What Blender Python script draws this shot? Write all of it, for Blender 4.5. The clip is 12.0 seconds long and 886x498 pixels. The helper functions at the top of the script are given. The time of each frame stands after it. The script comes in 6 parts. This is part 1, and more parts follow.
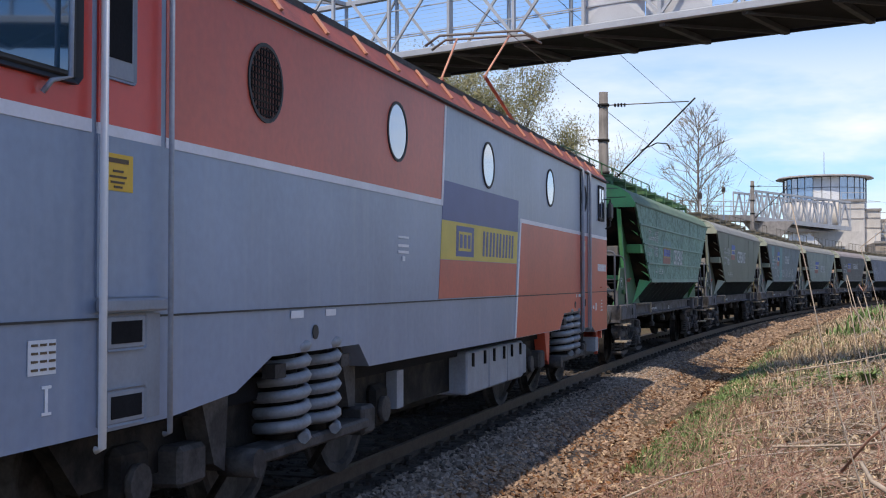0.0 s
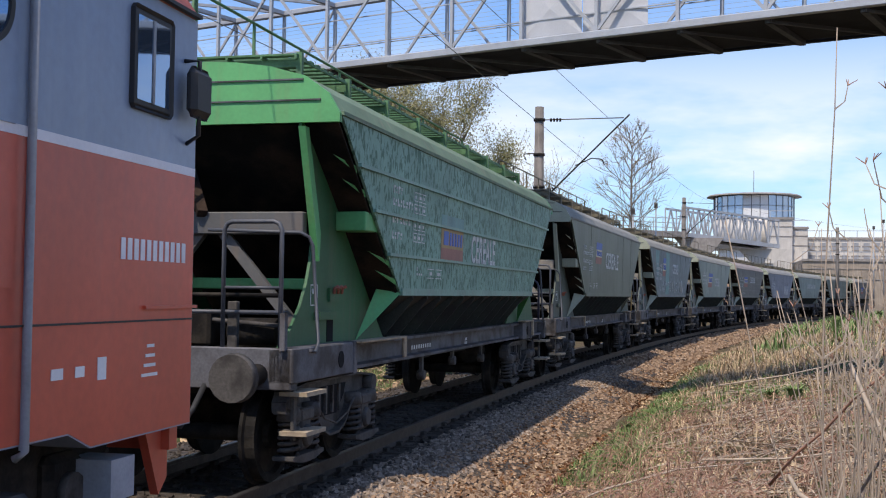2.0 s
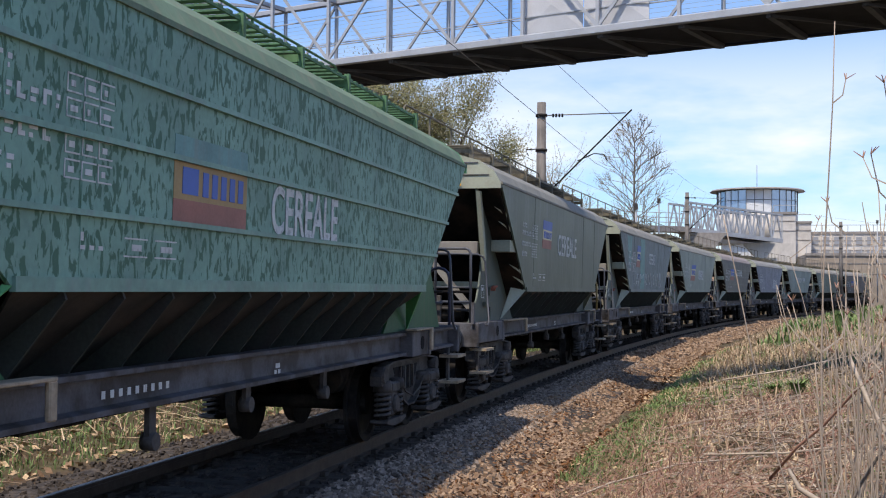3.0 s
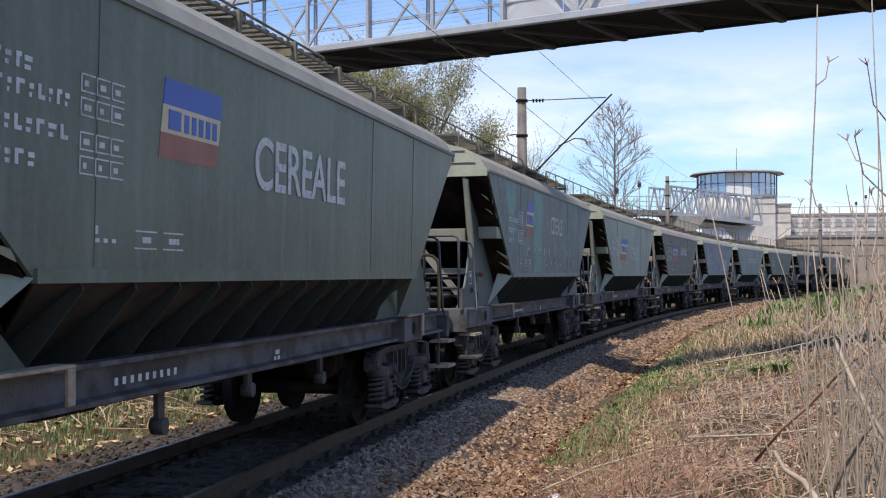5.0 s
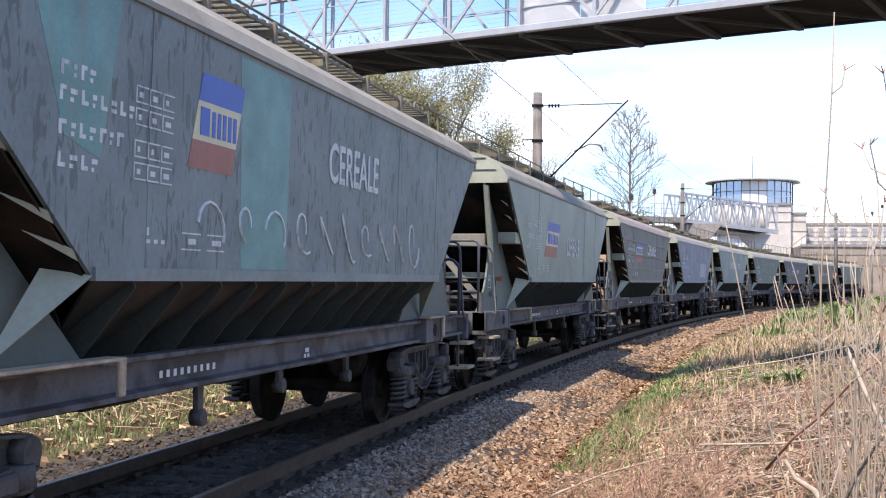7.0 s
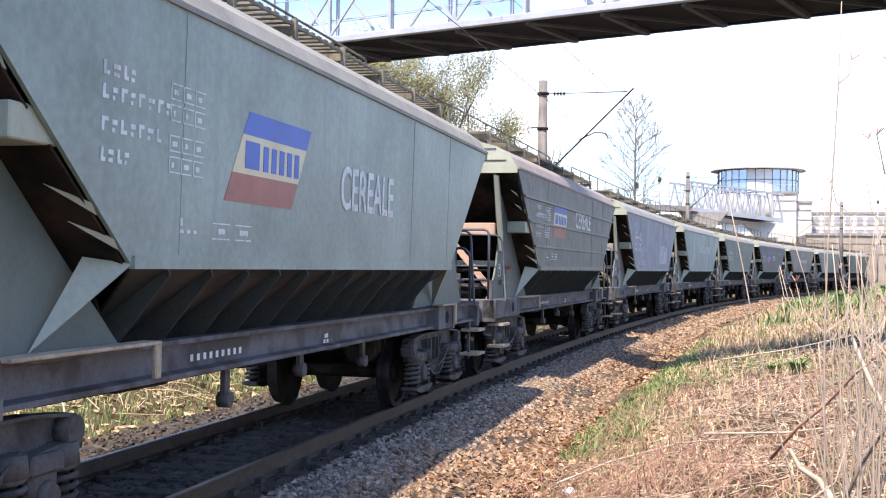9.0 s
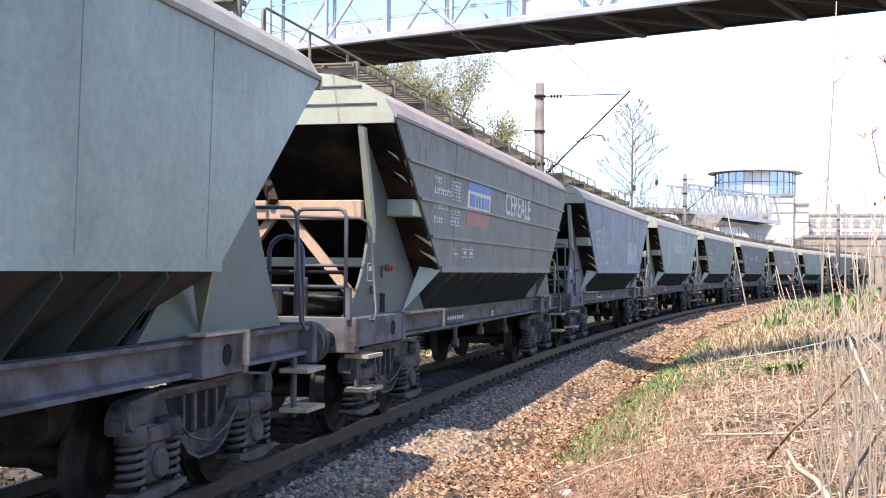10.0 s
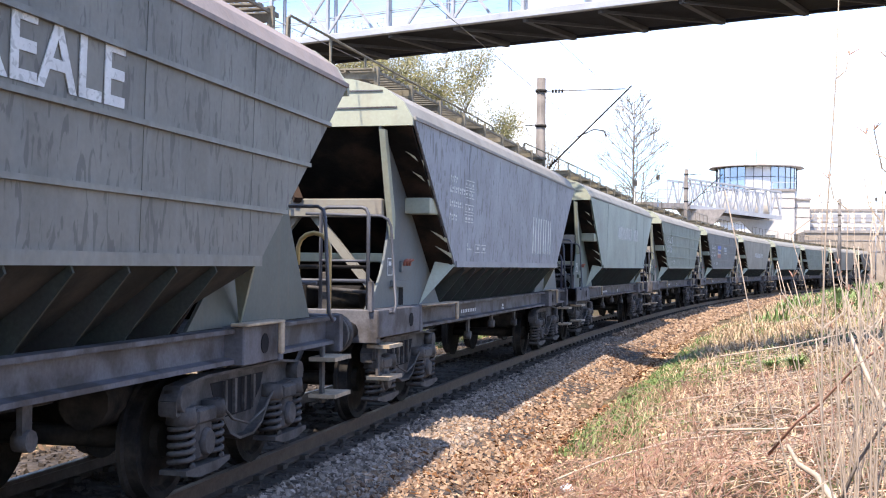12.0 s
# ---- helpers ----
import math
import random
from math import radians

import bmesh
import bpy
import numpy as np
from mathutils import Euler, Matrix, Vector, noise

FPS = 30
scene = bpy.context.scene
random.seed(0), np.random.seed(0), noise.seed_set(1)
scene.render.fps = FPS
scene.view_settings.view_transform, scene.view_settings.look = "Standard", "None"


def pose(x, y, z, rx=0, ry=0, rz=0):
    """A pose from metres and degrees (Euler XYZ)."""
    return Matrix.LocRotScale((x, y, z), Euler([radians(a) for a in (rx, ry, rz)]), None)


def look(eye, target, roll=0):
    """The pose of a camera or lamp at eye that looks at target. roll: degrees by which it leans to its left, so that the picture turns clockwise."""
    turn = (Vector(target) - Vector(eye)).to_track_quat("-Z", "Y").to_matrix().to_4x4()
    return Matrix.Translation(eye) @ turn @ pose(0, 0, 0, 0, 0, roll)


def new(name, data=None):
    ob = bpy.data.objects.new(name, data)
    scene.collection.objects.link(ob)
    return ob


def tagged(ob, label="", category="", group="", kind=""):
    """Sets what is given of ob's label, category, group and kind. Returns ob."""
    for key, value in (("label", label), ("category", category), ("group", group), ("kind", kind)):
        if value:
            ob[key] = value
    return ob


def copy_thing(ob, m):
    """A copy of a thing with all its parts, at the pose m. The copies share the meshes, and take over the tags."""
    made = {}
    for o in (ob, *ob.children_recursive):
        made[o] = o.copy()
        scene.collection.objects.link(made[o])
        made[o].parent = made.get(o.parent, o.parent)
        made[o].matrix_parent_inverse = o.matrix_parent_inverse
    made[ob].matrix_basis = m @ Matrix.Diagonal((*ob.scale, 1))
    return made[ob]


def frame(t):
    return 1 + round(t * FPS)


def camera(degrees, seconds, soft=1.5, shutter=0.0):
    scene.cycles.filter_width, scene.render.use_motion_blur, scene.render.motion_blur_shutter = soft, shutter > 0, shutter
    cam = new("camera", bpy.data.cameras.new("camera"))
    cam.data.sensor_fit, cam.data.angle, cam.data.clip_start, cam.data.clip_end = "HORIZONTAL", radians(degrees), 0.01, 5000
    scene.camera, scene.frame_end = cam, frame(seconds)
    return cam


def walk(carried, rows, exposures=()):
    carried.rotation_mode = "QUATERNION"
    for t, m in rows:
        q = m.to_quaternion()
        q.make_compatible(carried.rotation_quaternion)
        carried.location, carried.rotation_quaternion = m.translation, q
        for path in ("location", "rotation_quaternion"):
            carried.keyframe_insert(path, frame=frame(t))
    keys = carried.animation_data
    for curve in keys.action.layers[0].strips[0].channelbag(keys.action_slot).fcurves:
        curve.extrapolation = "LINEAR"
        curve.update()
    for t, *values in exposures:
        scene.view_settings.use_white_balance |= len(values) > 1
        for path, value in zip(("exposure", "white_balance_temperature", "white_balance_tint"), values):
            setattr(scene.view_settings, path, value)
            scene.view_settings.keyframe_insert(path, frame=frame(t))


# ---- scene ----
# camera: hand-held, standing on the bank beside the line; rail head is z = 0
EYE_Z = 1.82
cam = camera(41.3, 12.0, soft=1.1)
LOOK_ROWS = [
    (0, 15.225, 1.55, 0.008, 0.009, 0.007), (0.5, 14.394, 1.378, -0.285, 0.003, 0.03), (1, 12.086, 1.794, -1.389, 0.017, 0.002), (1.5, 11.61, 2.077, -0.281, -0.013, 0.008),
    (2, 12.006, 2.149, -0.73, -0.006, 0.002), (2.5, 11.981, 2.497, -0.63, 0.02, 0), (2.7, 12.171, 2.27, -0.537, 0.02, 0), (4.3, 11.948, 1.165, -0.116, -0.005, -0),
    (4.5, 11.605, 0.798, -0.257, -0.006, 0.002), (5, 11.286, 1.291, 0.223, -0.005, 0.004), (5.5, 11.827, 1.359, -0.042, -0.004, 0.007), (6, 12.515, 1.427, -0.314, 0.003, 0.004),
    (6.5, 11.895, 1.488, -0.663, 0.002, -0.001), (8.5, 12.266, 1.13, -0.363, 0.005, 0), (9, 12.178, 0.887, -0.751, 0, 0.004), (9.5, 12.186, 1.07, -0.636, 0.006, -0.006),
    (10, 12.054, 1.043, -0.587, 0.006, -0.007), (10.5, 12.053, 1.583, -0.476, -0.002, 0.001), (11, 12.197, 1.369, -0.532, 0.002, -0.005), (11.5, 12.088, 1.323, -0.624, -0.006, 0.002),
    (12, 12.103, 0.781, -0.678, 0.004, -0.005),
]
walk(cam, [(t, pose(dx, 0, EYE_Z + dz, 90 + pitch, roll, yaw)) for t, yaw, pitch, roll, dx, dz in LOOK_ROWS],
     exposures=[(0.0, 0.15, 6850, 13), (0.5, 0.35, 6900, 13), (1.0, 0.19, 6850, 13), (1.5, 0.15, 6850, 13), (4.5, 0.18, 6850, 13), (6.0, 0.40, 6900, 13.5), (6.6, 0.70, 6950, 15), (8.5, 1.22, 7050, 16), (9.5, 1.33, 7050, 16), (12.0, 1.33, 7050, 16)])

# ---- daylight ----
SUN_TO = Vector((-0.17, -0.55, 1.0)).normalized()
sun = new("sun", bpy.data.lights.new("sun", "SUN"))
sun.data.energy, sun.data.angle, sun.data.color = 4.2, radians(0.6), (1.0, 0.92, 0.80)
sun.matrix_world = look((0, 0, 40), Vector((0, 0, 40)) - SUN_TO)
world = bpy.data.worlds.new("world")
scene.world = world
world.use_nodes = True
wn, wl = world.node_tree.nodes, world.node_tree.links
wn.clear()
w_out, w_bg = wn.new("ShaderNodeOutputWorld"), wn.new("ShaderNodeBackground")
w_sky, w_co, w_map = wn.new("ShaderNodeTexSky"), wn.new("ShaderNodeTexCoord"), wn.new("ShaderNodeMapping")
w_noise, w_ramp, w_mix = wn.new("ShaderNodeTexNoise"), wn.new("ShaderNodeValToRGB"), wn.new("ShaderNodeMix")
w_sky.sky_type, w_sky.sun_disc = "NISHITA", False
w_sky.sun_elevation = math.asin(SUN_TO.z)
w_sky.sun_rotation = math.atan2(SUN_TO.x, SUN_TO.y)
w_sky.air_density, w_sky.dust_density, w_sky.ozone_density = 1.0, 0.6, 2.0
w_map.inputs["Scale"].default_value = (1.0, 1.0, 3.2)
w_noise.inputs["Scale"].default_value, w_noise.inputs["Detail"].default_value = 2.6, 6.0
w_noise.inputs["Roughness"].default_value = 0.58
w_ramp.color_ramp.elements[0].position, w_ramp.color_ramp.elements[0].color = 0.38, (0.16, 0.16, 0.16, 1)
w_ramp.color_ramp.elements[1].position, w_ramp.color_ramp.elements[1].color = 0.55, (0.97, 0.97, 0.97, 1)
w_mix.data_type = "RGBA"
w_mix.inputs["B"].default_value = (6.0, 6.4, 6.8, 1)
w_bg.inputs["Strength"].default_value = 0.155
wl.new(w_co.outputs["Generated"], w_map.inputs["Vector"])
wl.new(w_map.outputs["Vector"], w_noise.inputs["Vector"])
wl.new(w_noise.outputs["Fac"], w_ramp.inputs["Fac"])
w_sep, w_high, w_gate, w_tint = wn.new("ShaderNodeSeparateXYZ"), wn.new("ShaderNodeMapRange"), wn.new("ShaderNodeMath"), wn.new("ShaderNodeMix")
w_high.inputs["From Min"].default_value, w_high.inputs["From Max"].default_value = 0.115, 0.215
w_high.inputs["To Min"].default_value, w_high.inputs["To Max"].default_value = 1.0, 0.16
w_gate.operation = "MULTIPLY"
w_tint.data_type, w_tint.blend_type = "RGBA", "MULTIPLY"
w_tint.inputs["Factor"].default_value = 1.0
w_tint.inputs["B"].default_value = (0.55, 0.82, 1.15, 1)
wl.new(w_co.outputs["Generated"], w_sep.inputs["Vector"])
wl.new(w_sep.outputs["Z"], w_high.inputs["Value"])
wl.new(w_ramp.outputs["Color"], w_gate.inputs[0])
wl.new(w_high.outputs["Result"], w_gate.inputs[1])
wl.new(w_gate.outputs["Value"], w_mix.inputs["Factor"])
wl.new(w_sky.outputs["Color"], w_tint.inputs["A"])
wl.new(w_tint.outputs["Result"], w_mix.inputs["A"])
wl.new(w_mix.outputs["Result"], w_bg.inputs["Color"])
wl.new(w_bg.outputs["Background"], w_out.inputs["Surface"])


# ---- materials ----
def material(name, color, rough=0.6, metal=0.0, var=0.25, scale=3.0, fine=40.0, bump=0.15, tint=None, per_object=False,
             streak=0.0, streak_color=(0.25, 0.2, 0.16), wear=0.0, wear_color=(0.6, 0.62, 0.6), island=0.0, wear_scale=(9.0, 9.0, 2.6), wear_at=0.56, spec=0.5):
    """Painted or natural surface: large and fine variation, optional vertical streaks and flaked wear."""
    m = bpy.data.materials.new(name)
    m.use_nodes = True
    n, l = m.node_tree.nodes, m.node_tree.links
    b = n["Principled BSDF"]
    b.inputs["Roughness"].default_value, b.inputs["Metallic"].default_value = rough, metal
    b.inputs["Specular IOR Level"].default_value = spec
    co = n.new("ShaderNodeTexCoord")
    big, small = n.new("ShaderNodeTexNoise"), n.new("ShaderNodeTexNoise")
    big.inputs["Scale"].default_value, small.inputs["Scale"].default_value = scale, fine
    big.inputs["Detail"].default_value, small.inputs["Detail"].default_value = 5, 3
    for k in (big, small):
        l.new(co.outputs["Object"], k.inputs["Vector"])
    add = n.new("ShaderNodeMath")
    add.operation = "MULTIPLY_ADD"
    add.inputs[1].default_value = 0.45
    l.new(small.outputs["Fac"], add.inputs[0])
    l.new(big.outputs["Fac"], add.inputs[2])
    rng = n.new("ShaderNodeMapRange")
    rng.inputs["From Min"].default_value, rng.inputs["From Max"].default_value = 0.45, 1.0
    rng.inputs["To Min"].default_value, rng.inputs["To Max"].default_value = 1 - var, 1 + var
    l.new(add.outputs[0], rng.inputs["Value"])
    mul = n.new("ShaderNodeMix")
    mul.data_type, mul.blend_type = "RGBA", "MULTIPLY"
    mul.inputs["Factor"].default_value = 1
    mul.inputs["A"].default_value = (*color, 1)
    if per_object:
        info = n.new("ShaderNodeObjectInfo")
        l.new(info.outputs["Color"], mul.inputs["A"])
    if tint:
        two = n.new("ShaderNodeMix")
        two.data_type = "RGBA"
        two.inputs["A"].default_value, two.inputs["B"].default_value = (*color, 1), (*tint, 1)
        if island:
            geo = n.new("ShaderNodeNewGeometry")
            l.new(geo.outputs["Random Per Island"], two.inputs["Factor"])
        else:
            cr = n.new("ShaderNodeValToRGB")
            cr.color_ramp.elements[0].position, cr.color_ramp.elements[1].position = 0.42, 0.6
            l.new(big.outputs["Fac"], cr.inputs["Fac"])
            l.new(cr.outputs["Color"], two.inputs["Factor"])
        l.new(two.outputs["Result"], mul.inputs["A"])
    l.new(rng.outputs["Result"], mul.inputs["B"])
    last = mul.outputs["Result"]
    if streak:
        mp, st, cr = n.new("ShaderNodeMapping"), n.new("ShaderNodeTexNoise"), n.new("ShaderNodeValToRGB")
        mp.inputs["Scale"].default_value = (5.0, 5.0, 0.35)
        st.inputs["Scale"].default_value, st.inputs["Detail"].default_value = 1.6, 5
        l.new(co.outputs["Object"], mp.inputs["Vector"])
        l.new(mp.outputs["Vector"], st.inputs["Vector"])
        cr.color_ramp.elements[0].position, cr.color_ramp.elements[0].color = 0.5, (0, 0, 0, 1)
        cr.color_ramp.elements[1].position, cr.color_ramp.elements[1].color = 0.72, (streak, streak, streak, 1)
        l.new(st.outputs["Fac"], cr.inputs["Fac"])
        mx = n.new("ShaderNodeMix")
        mx.data_type = "RGBA"
        mx.inputs["B"].default_value = (*streak_color, 1)
        l.new(cr.outputs["Color"], mx.inputs["Factor"])
        l.new(last, mx.inputs["A"])
        last = mx.outputs["Result"]
    if wear:
        mp, st, cr = n.new("ShaderNodeMapping"), n.new("ShaderNodeTexNoise"), n.new("ShaderNodeValToRGB")
        mp.inputs["Scale"].default_value = wear_scale
        st.inputs["Scale"].default_value, st.inputs["Detail"].default_value = 1.5, 4
        st.inputs["Distortion"].default_value = 0.8
        l.new(co.outputs["Object"], mp.inputs["Vector"])
        l.new(mp.outputs["Vector"], st.inputs["Vector"])
        cr.color_ramp.elements[0].position, cr.color_ramp.elements[0].color = wear_at, (0, 0, 0, 1)
        cr.color_ramp.elements[1].position, cr.color_ramp.elements[1].color = wear_at + 0.05, (wear, wear, wear, 1)
        l.new(st.outputs["Fac"], cr.inputs["Fac"])
        mx = n.new("ShaderNodeMix")
        mx.data_type = "RGBA"
        mx.inputs["B"].default_value = (*wear_color, 1)
        l.new(cr.outputs["Color"], mx.inputs["Factor"])
        l.new(last, mx.inputs["A"])
        last = mx.outputs["Result"]
    l.new(last, b.inputs["Base Color"])
    if bump:
        bp = n.new("ShaderNodeBump")
        bp.inputs["Strength"].default_value, bp.inputs["Distance"].default_value = bump, 0.02
        l.new(add.outputs[0], bp.inputs["Height"])
        l.new(bp.outputs["Normal"], b.inputs["Normal"])
    return m


def glass(name, color, rough=0.05, mirror=0.0):
    m = bpy.data.materials.new(name)
    m.use_nodes = True
    b = m.node_tree.nodes["Principled BSDF"]
    b.inputs["Base Color"].default_value = (*color, 1)
    b.inputs["Roughness"].default_value = rough
    b.inputs["Specular IOR Level"].default_value = 1.0
    b.inputs["Coat Weight"].default_value = 1.0
    b.inputs["Metallic"].default_value = mirror
    return m


M = {}
M["loco_blue"] = material("lavender_blue_paint", (0.222, 0.278, 0.385), 0.38, var=0.16, scale=0.8, fine=14, bump=0.03, streak=0.25, streak_color=(0.34, 0.37, 0.43))
M["loco_red"] = material("brick_red_paint", (0.54, 0.092, 0.052), 0.42, var=0.2, scale=0.8, fine=14, bump=0.03, streak=0.12, streak_color=(0.3, 0.12, 0.1))
M["cab_red"] = material("bright_red_paint", (0.62, 0.05, 0.03), 0.35, var=0.1, scale=1, fine=14, bump=0.03)
M["white_line"] = material("white_line_paint", (0.72, 0.70, 0.74), 0.5, var=0.1, bump=0.0)
M["navy"] = material("navy_paint", (0.05, 0.07, 0.22), 0.45, var=0.12, bump=0.0)
M["yellow"] = material("faded_yellow_paint", (0.60, 0.46, 0.07), 0.5, var=0.12, bump=0.0)
M["grey_step"] = material("grey_step_paint", (0.24, 0.26, 0.30), 0.55, var=0.15, bump=0.05)
M["orange_roof"] = material("orange_red_roof_paint", (0.27, 0.06, 0.032), 0.55, var=0.4, scale=4, bump=0.1, streak=0.3, streak_color=(0.2, 0.1, 0.07))
M["pale_frame"] = material("pale_orange_paint", (0.55, 0.25, 0.16), 0.6, var=0.2)
M["spring"] = material("grey_spring_steel", (0.24, 0.255, 0.28), 0.55, 0.2, var=0.3, scale=6)
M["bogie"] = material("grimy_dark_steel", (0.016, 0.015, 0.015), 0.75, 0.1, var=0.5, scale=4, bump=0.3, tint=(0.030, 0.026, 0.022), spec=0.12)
M["bogie_grey"] = material("dusty_grey_steel", (0.105, 0.098, 0.094), 0.7, 0.1, var=0.45, scale=4, bump=0.2, tint=(0.04, 0.037, 0.036), spec=0.12)
M["box_grey"] = material("light_grey_box_paint", (0.27, 0.295, 0.34), 0.55, var=0.25, bump=0.05, streak=0.3)
M["rubber"] = material("black_rubber", (0.02, 0.02, 0.022), 0.6, var=0.2, bump=0.1)
# near black, stands for the shade inside openings and below the floor
M["dark"] = material("shade_black_void_paint", (0.012, 0.012, 0.014), 0.85, var=0.3, spec=0.12)
M["window"] = glass("blue_reflecting_glass", (0.15, 0.24, 0.37), 0.03, 0.8)
M["cab_glass"] = glass("dark_cab_glass", (0.04, 0.10, 0.16), 0.03, 0.35)
M["mesh"] = material("brown_mesh_grille", (0.14, 0.05, 0.04), 0.7, var=0.5, scale=30, fine=120, bump=0.5)
M["paint"] = material("weathered_wagon_paint", (0.1, 0.12, 0.11), 0.5, var=0.34, scale=0.75, fine=16, bump=0.08, per_object=True, streak=0.42, streak_color=(0.19, 0.21, 0.21))
M["paint_flaked"] = material("flaking_wagon_paint", (0.1, 0.12, 0.11), 0.6, var=0.25, scale=1.5, fine=22, bump=0.1, per_object=True, streak=0.25,
                             streak_color=(0.2, 0.22, 0.22), wear=0.55, wear_color=(0.05, 0.05, 0.05))
M["paint_green"] = material("peeling_green_wagon_paint", (0.1, 0.12, 0.11), 0.6, var=0.25, scale=1.5, fine=22, bump=0.15, per_object=True, streak=0.15,
                            streak_color=(0.2, 0.3, 0.28), wear=0.9, wear_color=(0.028, 0.11, 0.065), wear_scale=(11, 11, 5.0), wear_at=0.52)
M["end_paint"] = material("wagon_end_paint", (0.1, 0.12, 0.11), 0.6, var=0.2, scale=1.5, fine=25, bump=0.06, per_object=True, streak=0.22, streak_color=(0.25, 0.15, 0.08))
M["roof_paint"] = material("dusty_pale_roof_paint", (0.42, 0.39, 0.36), 0.75, var=0.25, scale=2, fine=30, bump=0.1, per_object=True, streak=0.25, streak_color=(0.35, 0.24, 0.18))
M["sill"] = material("grimy_blue_grey_sill", (0.14, 0.14, 0.155), 0.65, 0.1, var=0.35, scale=3, bump=0.15, tint=(0.06, 0.055, 0.055), spec=0.12)
M["grating"] = material("weathered_steel_grating", (0.15, 0.135, 0.10), 0.7, 0.1, var=0.5, scale=6)
M["green_grating"] = material("green_painted_grating", (0.07, 0.16, 0.075), 0.65, var=0.4, scale=6)
M["knob_red"] = material("faded_red_knob_paint", (0.30, 0.10, 0.07), 0.6, var=0.3)
# hopper ribs and underside: grime, plus shade of the downward faces in the colour
M["rib_paint"] = material("grimy_shaded_rib_paint", (0.050, 0.058, 0.050), 0.7, var=0.4, scale=2, bump=0.1, tint=(0.035, 0.034, 0.032), spec=0.2)
M["lower_paint"] = material("grimy_shaded_hopper_underside", (0.03, 0.032, 0.031), 0.75, var=0.35, scale=2, bump=0.1, tint=(0.05, 0.045, 0.04), spec=0.12)
M["hand_obj"] = material("end_handrail_paint", (0.07, 0.075, 0.09), 0.5, 0.1, var=0.25, per_object=True)
M["rail_paint"] = material("handrail_paint", (0.07, 0.075, 0.09), 0.55, 0.1, var=0.3)
M["hand_yellow"] = material("ochre_handrail_paint", (0.40, 0.27, 0.10), 0.5, var=0.25)
M["letter"] = material("faded_white_lettering", (0.55, 0.57, 0.57), 0.6, var=0.15, scale=6, bump=0.0, wear=0.5, wear_color=(0.2, 0.22, 0.22))
M["flag_blue"] = material("flag_blue_paint", (0.03, 0.10, 0.42), 0.5, var=0.15, bump=0.0)
M["flag_yellow"] = material("flag_cream_paint", (0.55, 0.50, 0.32), 0.5, var=0.15, bump=0.0)
M["flag_red"] = material("flag_faded_red_paint", (0.30, 0.11, 0.085), 0.55, var=0.25, bump=0.0)
M["orange_patch"] = material("ochre_patch_paint", (0.36, 0.24, 0.10), 0.6, var=0.2, bump=0.0)
M["teal_patch"] = material("teal_patch_paint", (0.12, 0.27, 0.26), 0.55, var=0.25, bump=0.0, streak=0.3)
M["wood"] = material("old_step_wood", (0.34, 0.27, 0.19), 0.85, var=0.35, scale=8)
M["rail"] = material("rail_steel", (0.10, 0.075, 0.06), 0.45, 0.7, var=0.4, scale=8)
M["rail_top"] = material("polished_rail_head", (0.13, 0.12, 0.115), 0.5, 1.0, var=0.15)
M["sleeper"] = material("oily_concrete_sleeper", (0.055, 0.047, 0.04), 0.85, var=0.4, scale=6, bump=0.3, spec=0.12)
M["soil"] = material("leafy_soil", (0.10, 0.07, 0.045), 0.95, var=0.4, scale=1.2, fine=18, bump=0.8, tint=(0.075, 0.065, 0.035), spec=0.12)
# oily ballast, coloured darker still for the shade beneath the train
M["bed"] = material("oily_shade_dark_ballast", (0.045, 0.038, 0.034), 0.85, var=0.5, scale=9, fine=50, bump=0.8, tint=(0.075, 0.062, 0.052), spec=0.12)
# rust-stained wagon ends; the shade under the overhang is in the near-black colour
M["end_dark"] = material("rust_stained_shaded_paint", (0.010, 0.010, 0.010), 0.85, var=0.5, scale=2, bump=0.1, tint=(0.030, 0.020, 0.015), spec=0.12)
# end plates: grimy paint, with the shade of the recess in its colour
M["plate_paint"] = material("grimy_end_shaded_plate_paint", (0.08, 0.09, 0.085), 0.6, var=0.25, scale=1.5, fine=25, bump=0.06, per_object=True, streak=0.25, streak_color=(0.14, 0.10, 0.07))
M["stone"] = material("brown_ballast_stone", (0.13, 0.078, 0.050), 0.85, var=0.4, scale=12, fine=60, bump=0.3, tint=(0.36, 0.255, 0.175), island=1, spec=0.12)
M["leaf_litter"] = material("dry_leaf_litter", (0.52, 0.375, 0.225), 0.85, var=0.3, scale=20, tint=(0.25, 0.15, 0.09), island=1, bump=0)
M["rust_litter"] = material("dark_rusty_leaf_litter", (0.24, 0.115, 0.05), 0.85, var=0.3, scale=20, tint=(0.10, 0.05, 0.028), island=1, bump=0, spec=0.2)
M["grass"] = material("spring_grass", (0.09, 0.165, 0.042), 0.7, var=0.25, scale=3, tint=(0.19, 0.245, 0.085), island=1, bump=0)
M["straw"] = material("dry_straw", (0.56, 0.43, 0.27), 0.8, var=0.25, scale=3, tint=(0.27, 0.18, 0.11), island=1, bump=0)
M["stalk"] = material("pale_dry_stalk", (0.47, 0.39, 0.30), 0.8, var=0.3, scale=6, tint=(0.22, 0.165, 0.13), island=1, bump=0)
M["red_twig"] = material("reddish_bramble_stem", (0.24, 0.105, 0.075), 0.7, var=0.3, scale=6, tint=(0.33, 0.22, 0.15), island=1, bump=0)
M["truss"] = material("pale_grey_truss_paint", (0.36, 0.38, 0.41), 0.5, 0.1, var=0.15, scale=2, streak=0.15)
# truss_mid and truss_dark: bridge steel with the underside's shade in its colour
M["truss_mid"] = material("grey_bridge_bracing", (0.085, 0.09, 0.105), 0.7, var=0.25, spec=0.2)
